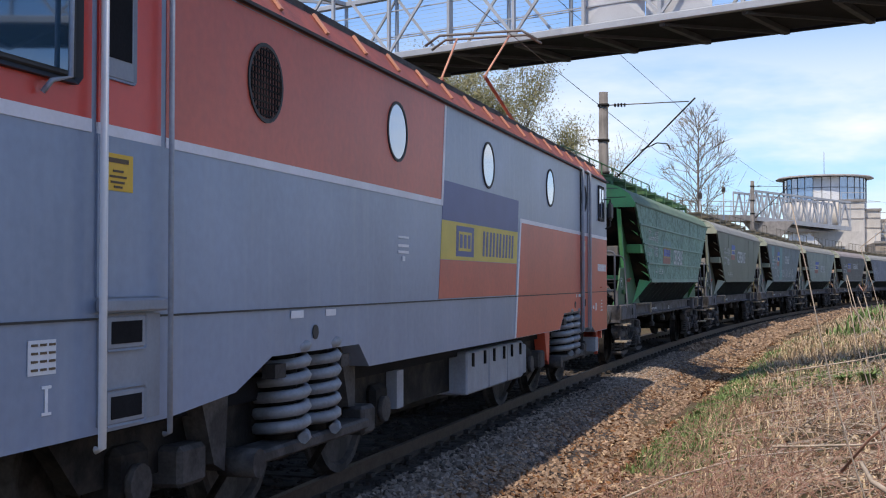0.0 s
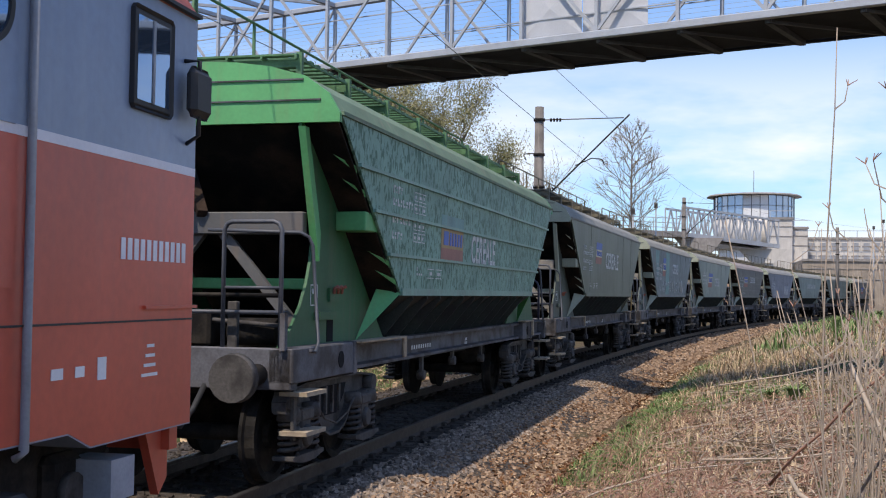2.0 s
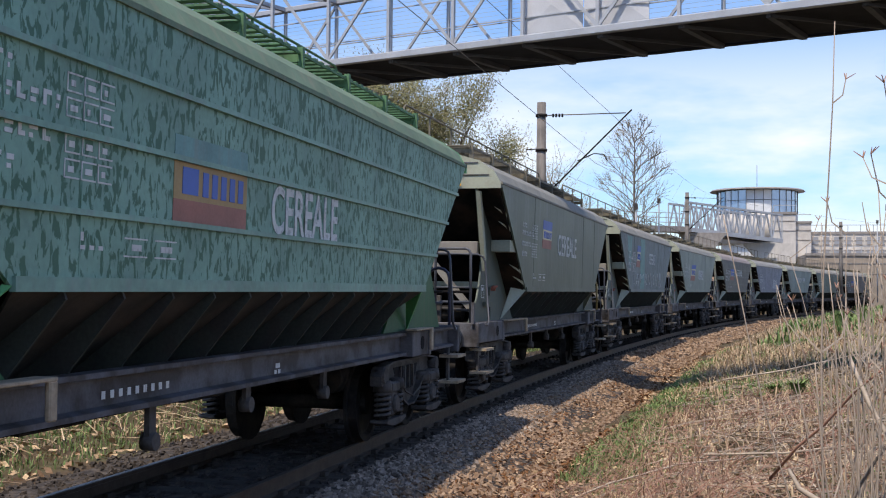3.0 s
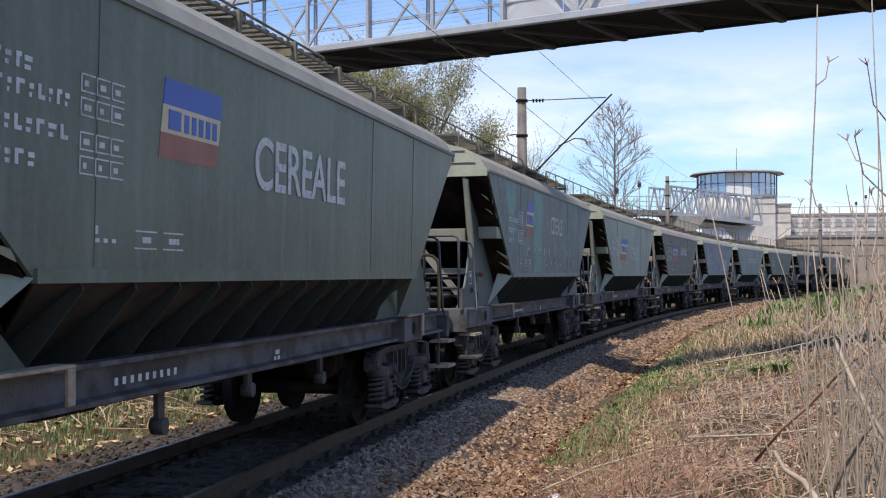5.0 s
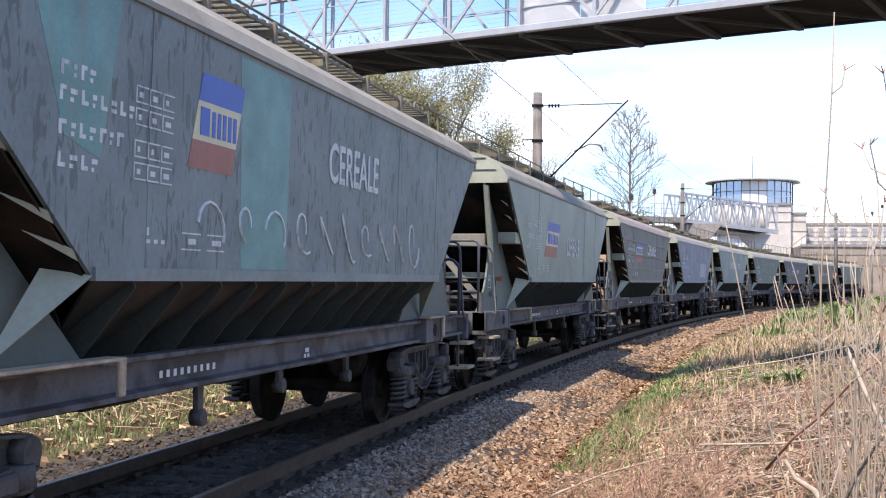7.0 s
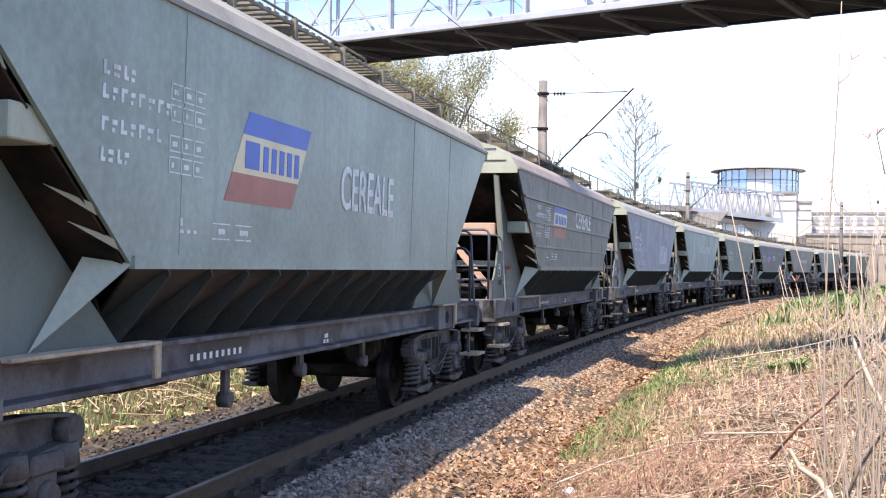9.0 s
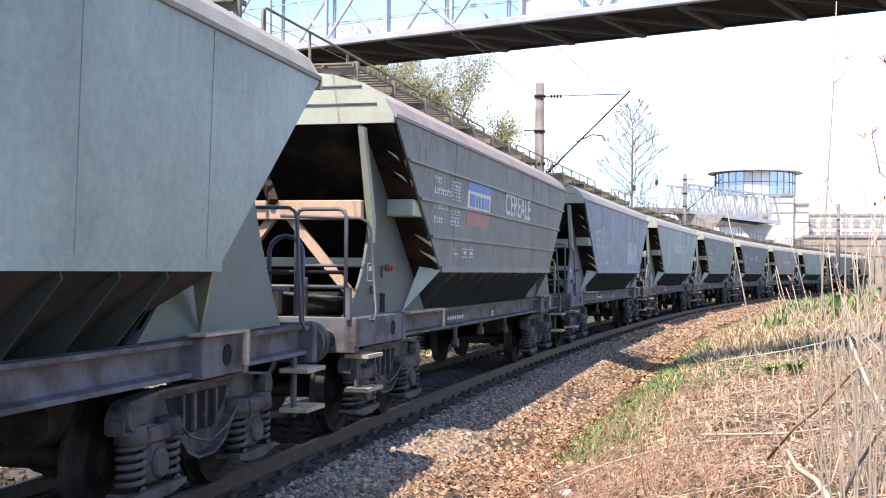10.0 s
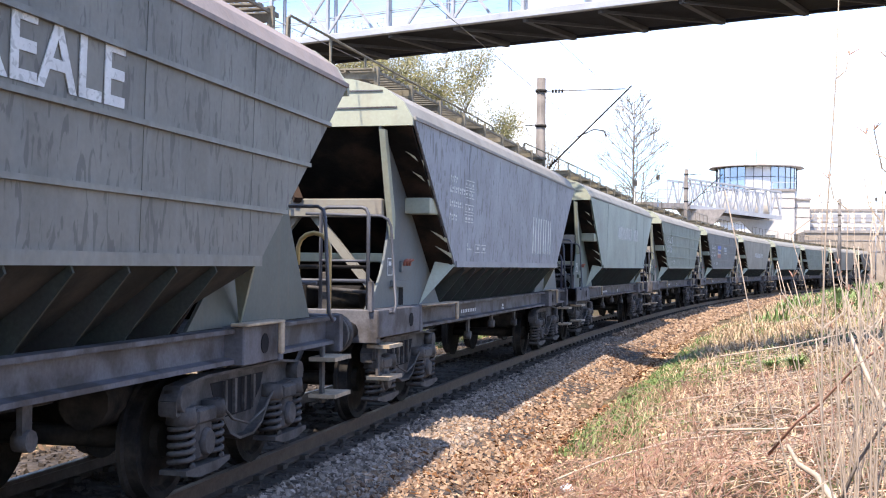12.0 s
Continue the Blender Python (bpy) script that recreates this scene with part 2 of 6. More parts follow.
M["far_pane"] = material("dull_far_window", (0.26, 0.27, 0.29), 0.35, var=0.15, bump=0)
M["truss_dark"] = material("shade_darkened_bridge_steel", (0.022, 0.023, 0.03), 0.8, var=0.3, spec=0.12)
M["panel"] = material("pale_sheet_panel", (0.47, 0.48, 0.50), 0.6, var=0.12, scale=2)
# pale-streaked mast concrete; shadows on the pole are put into the dark base
M["mast"] = material("shade_darkened_mast_concrete", (0.135, 0.122, 0.112), 0.85, var=0.45, scale=2.5, bump=0.3, streak=0.6, streak_color=(0.30, 0.27, 0.24))
M["grey_stone"] = material("grey_ballast_stone", (0.105, 0.084, 0.069), 0.85, var=0.4, scale=12, fine=60, bump=0.3, tint=(0.33, 0.265, 0.215), island=1, spec=0.12)
M["brown_terrace"] = material("brown_stone_terrace", (0.30, 0.25, 0.20), 0.85, var=0.35, scale=0.8, bump=0.2, streak=0.4, streak_color=(0.18, 0.15, 0.12))
M["mullion"] = material("dark_mullion_paint", (0.08, 0.09, 0.10), 0.5, var=0.15, bump=0)
M["concrete"] = material("mast_concrete", (0.25, 0.23, 0.215), 0.85, var=0.3, scale=2.5, bump=0.3, streak=0.4, streak_color=(0.14, 0.13, 0.12))
M["pale_concrete"] = material("pale_station_concrete", (0.52, 0.49, 0.45), 0.85, var=0.25, scale=0.6, bump=0.2, streak=0.3, streak_color=(0.3, 0.27, 0.24))
M["wire"] = material("dark_copper_wire", (0.16, 0.15, 0.14), 0.6, 0.4, var=0.1, bump=0)
M["bark"] = material("grey_brown_bark", (0.17, 0.14, 0.115), 0.9, var=0.35, scale=5, bump=0.3)
M["bud"] = material("opening_spring_buds", (0.34, 0.32, 0.18), 0.8, var=0.3, tint=(0.30, 0.22, 0.15), island=1, bump=0)
M["bud_green"] = material("young_olive_leaves", (0.17, 0.18, 0.065), 0.8, var=0.3, tint=(0.26, 0.22, 0.115), island=1, bump=0)
M["tower_glass"] = glass("blue_tower_glass", (0.22, 0.34, 0.52), 0.10, 0.55)
M["tower_white"] = material("white_blind_panel", (0.66, 0.67, 0.68), 0.6, var=0.1)
M["yellow_sign"] = material("yellow_notice_paint", (0.75, 0.45, 0.03), 0.5, var=0.08, bump=0)
M["ink"] = material("dark_print", (0.10, 0.06, 0.03), 0.6, var=0.1, bump=0)
M["white_plate"] = material("white_plate_paint", (0.70, 0.71, 0.74), 0.5, var=0.1, bump=0)


# ---- mesh helpers ----
def box(bm, x0, x1, y0, y1, z0, z1, bevel=0.0):
    made = bmesh.ops.create_cube(bm, size=1, matrix=Matrix.Translation(((x0 + x1) / 2, (y0 + y1) / 2, (z0 + z1) / 2)) @ Matrix.Diagonal((abs(x1 - x0), abs(y1 - y0), abs(z1 - z0), 1)))
    if bevel:
        edges = {e for v in made["verts"] for e in v.link_edges}
        bmesh.ops.bevel(bm, geom=list(edges), offset=bevel, segments=1, affect="EDGES")
    return bm


def bar(bm, p, q, w, h=None, up=(0, 0, 1)):
    """A square or flat bar from p to q."""
    p, q = Vector(p), Vector(q)
    d = q - p
    side = d.cross(Vector(up))
    side = (side if side.length > 1e-5 else d.cross(Vector((1, 0, 0)))).normalized()
    top = side.cross(d).normalized()
    h = h or w
    vs = [bm.verts.new(o + side * (a * w / 2) + top * (b * h / 2)) for o in (p, q) for a, b in ((-1, -1), (1, -1), (1, 1), (-1, 1))]
    for f in ((3, 2, 1, 0), (4, 5, 6, 7), (0, 1, 5, 4), (1, 2, 6, 5), (2, 3, 7, 6), (3, 0, 4, 7)):
        bm.faces.new([vs[i] for i in f])
    return bm


def tube(bm, points, r, n=6, r_end=None):
    """A round bar through points."""
    pts = [Vector(p) for p in points]
    r_end = r if r_end is None else r_end
    rings = []
    for i, p in enumerate(pts):
        d = (pts[min(i + 1, len(pts) - 1)] - pts[max(i - 1, 0)]).normalized()
        a = d.orthogonal().normalized() if not rings else (prev - d * prev.dot(d)).normalized()
        prev = a
        b = d.cross(a)
        rr = r + (r_end - r) * i / (len(pts) - 1)
        rings.append([bm.verts.new(p + (a * math.cos(t) + b * math.sin(t)) * rr) for t in [2 * math.pi * j / n for j in range(n)]])
    for u, v in zip(rings, rings[1:]):
        for j in range(n):
            bm.faces.new((u[j], u[(j + 1) % n], v[(j + 1) % n], v[j])).smooth = n > 4
    bm.faces.new(rings[0][::-1])
    bm.faces.new(rings[-1])
    return bm


def prism(bm, poly, c0, c1, axis="x"):
    """A slab: a polygon in the two other axes, between c0 and c1 along axis."""
    def put(a, b, c):
        return {"x": (c, a, b), "y": (a, c, b), "z": (a, b, c)}[axis]
    lo = [bm.verts.new(put(a, b, c0)) for a, b in poly]
    hi = [bm.verts.new(put(a, b, c1)) for a, b in poly]
    bm.faces.new(lo)
    bm.faces.new(hi[::-1])
    for i in range(len(poly)):
        j = (i + 1) % len(poly)
        bm.faces.new((lo[j], lo[i], hi[i], hi[j]))
    return bm


def slab(bm, corners, thick):
    """A plate with the given corners, thickened along its normal."""
    c = [Vector(p) for p in corners]
    n = (c[1] - c[0]).cross(c[2] - c[0]).normalized() * thick
    lo, hi = [bm.verts.new(p) for p in c], [bm.verts.new(p + n) for p in c]
    bm.faces.new(lo[::-1])
    bm.faces.new(hi)
    for i in range(len(c)):
        j = (i + 1) % len(c)
        bm.faces.new((lo[i], lo[j], hi[j], hi[i]))
    return bm


def disc(bm, x, y, z, r, x1, n=28, axis="x"):
    return prism(bm, [((y if axis == "x" else x) + r * math.cos(2 * math.pi * i / n), z + r * math.sin(2 * math.pi * i / n)) for i in range(n)], x if axis == "x" else y, x1, axis)


def ring(bm, x0, x1, y, z, r0, r1, n=28):
    """A flat ring in a plane across x."""
    vs = [[bm.verts.new((x, y + r * math.cos(2 * math.pi * i / n), z + r * math.sin(2 * math.pi * i / n))) for i in range(n)] for x, r in ((x0, r1), (x1, r1), (x1, r0), (x0, r0))]
    for k in range(4):
        for i in range(n):
            bm.faces.new((vs[k][i], vs[k][(i + 1) % n], vs[(k + 1) % 4][(i + 1) % n], vs[(k + 1) % 4][i]))
    return bm


def part(name, bm, material_, parent=None, label="", m=None):
    """Link a bmesh as one mesh object under a thing or a part."""
    bmesh.ops.recalc_face_normals(bm, faces=bm.faces)
    me = bpy.data.meshes.new(name)
    bm.to_mesh(me)
    bm.free()
    me.materials.append(material_)
    ob = new(name, me)
    if parent:
        ob.parent = parent
    if m is not None:
        ob.matrix_basis = m
    if label:
        tagged(ob, label)
    return ob


def thing(name, label, category, group="", kind=""):
    return tagged(new(name), label, category, group, kind)


def B():
    return bmesh.new()


def word(name, text, size, depth, material_, parent, m, squeeze=1.0):
    """Painted lettering as a thin mesh, lying in its own xy plane."""
    cu = bpy.data.curves.new(name, "FONT")
    cu.body, cu.size, cu.extrude, cu.offset = text, size, depth, 0.008
    tmp = bpy.data.objects.new(name, cu)
    scene.collection.objects.link(tmp)
    dg = bpy.context.evaluated_depsgraph_get()
    me = bpy.data.meshes.new_from_object(tmp.evaluated_get(dg))
    bpy.data.objects.remove(tmp)
    me.transform(Matrix.Diagonal((squeeze, 1, 1, 1)))
    me.materials.clear()
    me.materials.append(material_)
    ob = new(name, me)
    ob.parent, ob.matrix_basis = parent, m
    return ob


# ---- the line: a curve to the right of constant radius ----
TRACK_X, BEND = -4.85, 0.00226


def on_track(s, u=0.0):
    """Place and heading (to the right of +y) at arc length s, u metres to the right of the centre line."""
    a = BEND * s
    x, y = TRACK_X + (1 - math.cos(a)) / BEND, math.sin(a) / BEND
    return x + u * math.cos(a), y - u * math.sin(a), a


def from_track(x, y):
    """Metres to the right of the centre line."""
    return x - TRACK_X - 0.5 * BEND * min(y * y, 250.0 * 250.0)


def rolling(s, half):
    """Pose of a vehicle whose pivots stand half before and behind s."""
    (xa, ya, _), (xb, yb, _) = on_track(s - half), on_track(s + half)
    return pose((xa + xb) / 2, (ya + yb) / 2, 0, 0, 0, -math.degrees(math.atan2(xb - xa, yb - ya)))


def travelled(t):
    return 7.65858 * t - 0.01405 * t * t + 0.22 * math.exp(-((t - 8.9) / 0.22) ** 2)


GROUND_LINE = [(-80, 3.0), (-30, 0.6), (-12, 0.5), (-6, 0.12), (-3.6, -0.12), (-2.6, -0.34), (-1.9, -0.24), (-1.4, -0.2), (1.4, -0.2), (1.9, -0.24), (2.7, -0.46),
               (3.3, -0.46), (4.2, -0.25), (6.0, 0.10), (8.0, 0.42), (12.0, 0.9), (20, 1.2), (60, 1.4), (150, 1.5)]


def ground_z(x, y):
    u = from_track(x, y)
    z = GROUND_LINE[0][1] if u < 0 else GROUND_LINE[-1][1]
    for (a, za), (b, zb) in zip(GROUND_LINE, GROUND_LINE[1:]):
        if a <= u <= b:
            z = za + (zb - za) * (u - a) / (b - a)
            break
    rough = min(1.0, max(0.0, (abs(u) - 1.6) / 2))
    return z + rough * (0.10 * noise.noise((x * 0.5, y * 0.5, 0)) + 0.05 * noise.noise((x * 1.7, y * 1.7, 3)))


# ---- ground and track ----
def spaced(stops):
    out = [stops[0][0]]
    for (a, step), (b, _) in zip(stops, stops[1:]):
        n = max(1, round((b - a) / step))
        out += [a + (b - a) * (i + 1) / n for i in range(n)]
    return out


def make_ground():
    xs = spaced([(-2500, 500), (-300, 60), (-60, 6), (-14, 0.5), (14, 2.0), (40, 12), (160, 120), (400, 500), (2500, 1)])
    ys = spaced([(-2500, 500), (-200, 40), (-20, 2.0), (2, 0.5), (45, 1.5), (120, 5), (260, 60), (500, 500), (4000, 1)])
    verts = [(x, y, ground_z(x, y)) for y in ys for x in xs]
    w = len(xs)
    faces = [(j * w + i, j * w + i + 1, (j + 1) * w + i + 1, (j + 1) * w + i) for j in range(len(ys) - 1) for i in range(w - 1)]
    me = bpy.data.meshes.new("ground")
    me.from_pydata(verts, [], faces)
    me.polygons.foreach_set("use_smooth", [True] * len(faces))
    me.materials.append(M["soil"])
    return tagged(new("ground", me), "leafy brown soil bank beside the railway line", "ground", kind="structure")


make_ground()


def make_track():
    track = thing("railway_track", "single curved railway track with rusty rails on ballast", "track", kind="structure")
    s_all = [-40 + 2.0 * i for i in range(150)]
    for side in (-0.755, 0.755):
        for name, prof, mat in (("rail", [(-0.07, -0.17), (0.07, -0.17), (0.07, -0.155), (0.012, -0.135), (0.012, -0.045), (0.036, -0.035), (0.036, -0.004), (-0.036, -0.004), (-0.036, -0.035), (-0.012, -0.045), (-0.012, -0.135), (-0.07, -0.155)], M["rail"]),
                                ("rail_head", [(-0.026, -0.006), (0.026, -0.006), (0.026, 0.0), (-0.026, 0.0)], M["rail_top"])):
            bm = B()
            rows = [[bm.verts.new((*on_track(s, side + a)[:2], z)) for a, z in prof] for s in s_all]
            for p, q in zip(rows, rows[1:]):
                for i in range(len(prof)):
                    j = (i + 1) % len(prof)
                    bm.faces.new((p[i], p[j], q[j], q[i]))
            part(name, bm, mat, track)
    bm = B()
    box(bm, -1.28, 1.28, -0.13, 0.13, -0.34, -0.168, 0.02)
    for side in (-0.755, 0.755):
        for e in (-0.1, 0.1):
            box(bm, side + e - 0.03, side + e + 0.03, -0.06, 0.06, -0.168, -0.12)
    first = part("sleeper", bm, M["sleeper"], track)
    for i in range(1, 170):
        x, y, a = on_track(-6 + 0.6 * i)
        o = new("sleeper", first.data)
        o.parent, o.matrix_basis = track, pose(x, y, 0, 0, 0, -math.degrees(a))
    x, y, a = on_track(-6)
    first.matrix_basis = pose(x, y, 0, 0, 0, -math.degrees(a))


make_track()


# ---- truss footbridge over the line ----
def make_footbridge():
    """Local x runs along the bridge, y across it (away from the eye), z = 0 at the lower chord."""
    width, height, bay, n = 2.45, 2.15, 1.7, 30
    b = thing("footbridge", "pale grey steel truss footbridge with mesh railing over the line", "footbridge")
    b.matrix_basis = pose(-7.28, 25.28, 6.9, 0, 0, math.degrees(math.atan2(21.27 - 25.28, 3.27 + 7.28)))
    xs = [2.35 - 8 * bay + bay * i for i in range(n + 1)]
    for y, nm in ((0, "near"), (width, "far")):
        # the far lower chord is painted dark for its shade, the near one stays pale
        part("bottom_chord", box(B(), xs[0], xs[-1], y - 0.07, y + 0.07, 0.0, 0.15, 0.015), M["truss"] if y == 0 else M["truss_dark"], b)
        part("top_chord", box(B(), xs[0], xs[-1], y - 0.07, y + 0.07, height, height + 0.14, 0.02), M["truss"], b)
        for i, x in enumerate(xs):
            part("post", box(B(), x - 0.035, x + 0.035, y - 0.035, y + 0.035, 0.15, height), M["truss"], b)
            if i < n:
                p, q = ((x, y, height), (x + bay, y, 0.15)) if i % 2 else ((x, y, 0.15), (x + bay, y, height))
                part("diagonal", bar(B(), p, q, 0.045, 0.06), M["truss"], b)
                bm = B()
                for k in (0.55, 1.15):
                    bar(bm, (x, y + 0.12, k), (x + bay, y + 0.12, k), 0.025)
                part("railing", bm, M["truss"], b)
    for i, x in enumerate(xs):
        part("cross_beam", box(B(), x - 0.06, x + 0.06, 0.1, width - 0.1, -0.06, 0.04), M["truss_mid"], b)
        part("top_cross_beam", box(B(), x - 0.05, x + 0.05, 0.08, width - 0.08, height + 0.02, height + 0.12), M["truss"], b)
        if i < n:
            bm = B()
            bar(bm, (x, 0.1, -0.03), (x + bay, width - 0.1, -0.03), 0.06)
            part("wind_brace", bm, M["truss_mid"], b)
            bm = B()
            bar(bm, (x, 0.1, height + 0.08), (x + bay, width - 0.1, height + 0.08), 0.07)
            part("top_brace", bm, M["truss"], b)
    part("deck", box(B(), xs[0], xs[-1], 0.11, width - 0.11, 0.045, 0.12), M["truss_dark"], b, "steel deck plate seen from below, its shade put into the colour")
    # fine mesh infill as thin wires
    for y in (width + 0.16,):
        bm = B()
        k = 0
        for j in range(18):
            z = 0.2 + j * 0.105
            box(bm, xs[0], xs[-1], y, y + 0.004, z, z + 0.005)
        part("wire_mesh", bm, M["truss"], b, "fine horizontal mesh wires")
    # folded sheet panels hung inside the railing
    px = 3.95
    for k in range(2):
        x = px + k * 1.42
        bm = B()
        c = bm.verts.new((x + 0.7, 0.10, 0.75))
        pts = [bm.verts.new(p) for p in ((x, 0.16, 0.18), (x + 1.4, 0.16, 0.18), (x + 1.4, 0.16, 1.55), (x, 0.16, 1.55))]
        for i in range(4):
            bm.faces.new((pts[i], pts[(i + 1) % 4], c))
        bm.faces.new(pts[::-1])
        part("sheet_panel", bm, M["panel"], b, "folded pale sheet panel on the railing")
    return b


make_footbridge()


# ---- overhead line ----
def make_mast(x, y, top, base, arm_to=None, group="catenary masts"):
    m = thing("catenary_mast", "weathered round concrete catenary mast with a steel bracket arm", "mast", group)
    m.matrix_basis = pose(x, y, base)
    h = top - base
    part("mast_pole", tube(B(), [(0, 0, 0), (0, 0, h * 0.5), (0, 0, h)], 0.20, 14, 0.145), M["mast"], m)
    for z in (h - 0.42, h - 1.55, h - 2.6):
        part("collar", tube(B(), [(0, 0, z - 0.04), (0, 0, z + 0.04)], 0.19, 12), M["bogie"], m)
    if arm_to:
        ax, ay, az = arm_to[0] - x, arm_to[1] - y, arm_to[2] - base
        part("top_stay", tube(B(), [(0.15, 0, h - 0.42), (ax * 0.97, ay, az + 0.02)], 0.018), M["wire"], m)
        bm = B()
        for k in range(4):
            tube(bm, [(0.35 + 0.1 * k, 0, h - 0.43), (0.40 + 0.1 * k, 0, h - 0.43)], 0.06, 8)
        part("insulator", bm, M["bogie"], m)
        part("bracket_tube", tube(B(), [(0.15, 0, h - 3.0), (ax * 1.04, ay, az + 0.12)], 0.027, 8), M["bogie"], m)
        bm = B()
        for k in range(5):
            tube(bm, [(0.25 + 0.07 * k, 0, h - 2.9 + 0.075 * k), (0.28 + 0.07 * k, 0, h - 2.87 + 0.075 * k)], 0.07, 8)
        part("insulator", bm, M["bogie"], m)
        part("steady_arm", tube(B(), [(ax * 0.42, ay * 0.42, az - 1.55), (ax * 0.6, ay, az - 1.28), (ax * 0.72, ay, az - 1.32), (ax * 0.75, ay, az - 1.5)], 0.018), M["bogie"], m)
        part("side_bracket", tube(B(), [(-0.1, 0, h - 1.5), (-0.5, 0, h - 1.52), (-0.42, 0, h - 1.72)], 0.02), M["bogie"], m)
    return m


make_mast(-4.89, 37.6, 7.87, 0.0, (-2.15, 38.17, 7.54))
make_mast(-0.76, 96.7, 9.78, 0.6, (2.0, 97.3, 9.3))
make_mast(13.5, 118.0, 8.6, 1.2)
make_mast(16.5, 96.0, 7.6, 1.2)


def make_wires():
    runs = [((-2.6, 38.2, 7.45), (-7.6, -10, 8.2), 0.0), ((-2.6, 38.2, 7.45), (1.9, 97.3, 9.3), 0.45),
            ((-3.2, 38.2, 5.95), (-5.2, -10, 5.9), 0.02), ((-3.2, 38.2, 5.95), (1.3, 97.3, 7.7), 0.1),
            ((-5.35, 37.6, 6.1), (-9.5, -12, 6.3), 0.3), ((-5.35, 37.6, 6.1), (-1.2, 96.7, 8.0), 0.3),
            ((1.9, 97.3, 9.3), (40.0, 190.0, 12.0), 0.8)]
    for p, q, sag in runs:
        w = thing("overhead_wire", "thin dark overhead line wire under the sky", "wire", "overhead wires")
        pts = [tuple(a + (b - a) * k / 16 for a, b in zip(p, q)) for k in range(17)]
        pts = [(x, y, z - sag * 4 * (k / 16) * (1 - k / 16)) for k, (x, y, z) in enumerate(pts)]
        part("wire", tube(B(), pts, 0.007, 5), M["wire"], w)
    for k in range(1, 7):
        f = k / 7
        w = thing("wire_dropper", "thin dropper wire between catenary and contact wire", "wire", "overhead wire droppers")
        top = [a + (b - a) * f for a, b in zip((-2.6, 38.2, 7.45), (1.9, 97.3, 9.3))]
        top[2] -= 0.45 * 4 * f * (1 - f)
        bot = [a + (b - a) * f for a, b in zip((-3.2, 38.2, 5.95), (1.3, 97.3, 7.7))]
        part("wire", tube(B(), [top, bot], 0.005, 4), M["wire"], w)


make_wires()


# ---- station beyond: glazed round tower, second footbridge, terraces ----
def make_tower():
    t = thing("round_tower", "round glazed control tower with flat disc roof on pale base", "tower")
    t.matrix_basis = pose(7.8, 160.8, 0)
    n, r = 30, 5.1
    part("roof", tube(B(), [(0, 0, 15.0), (0, 0, 15.10), (0, 0, 15.22)], 6.15, 40, 5.9), M["concrete"], t, "thin flat disc roof slab")
    part("core", tube(B(), [(0, 0, 0.5), (0, 0, 15.0)], 4.6, 24), M["tower_white"], t)
    part("drum", tube(B(), [(0, 0, 8.0), (0, 0, 11.9)], 5.2, 32), M["pale_concrete"], t)
    for i in range(n):
        a0, a1 = 2 * math.pi * i / n, 2 * math.pi * (i + 1) / n
        p, q = (r * math.cos(a0), r * math.sin(a0)), (r * math.cos(a1), r * math.sin(a1))
        mid = math.degrees((a0 + a1) / 2)
        white = 250 < mid < 285
        part("pane", slab(B(), [(*p, 12.0), (*q, 12.0), (*q, 14.95), (*p, 14.95)], 0.05), M["tower_white"] if white else M["tower_glass"], t)
        part("mullion", bar(B(), (*[c * 1.015 for c in p], 11.9), (*[c * 1.015 for c in p], 15.0), 0.08), M["mullion"], t)
    for z in (11.95, 13.6):
        part("transom", ring_flat(z, r - 0.02, r + 0.1, h=0.08), M["mullion"], t)
    part("antenna", tube(B(), [(0, 0, 15.4), (0, 0, 18.6)], 0.04, 5), M["wire"], t)
    return t


def ring_flat(z, r0, r1, n=30, h=0.12):
    bm = B()
    vs = [[bm.verts.new((r * math.cos(2 * math.pi * i / n), r * math.sin(2 * math.pi * i / n), zz)) for i in range(n)] for r, zz in ((r0, z), (r1, z), (r1, z + h), (r0, z + h))]
    for k in range(4):
        for i in range(n):
            bm.faces.new((vs[k][i], vs[k][(i + 1) % n], vs[(k + 1) % 4][(i + 1) % n], vs[(k + 1) % 4][i]))
    return bm


make_tower()


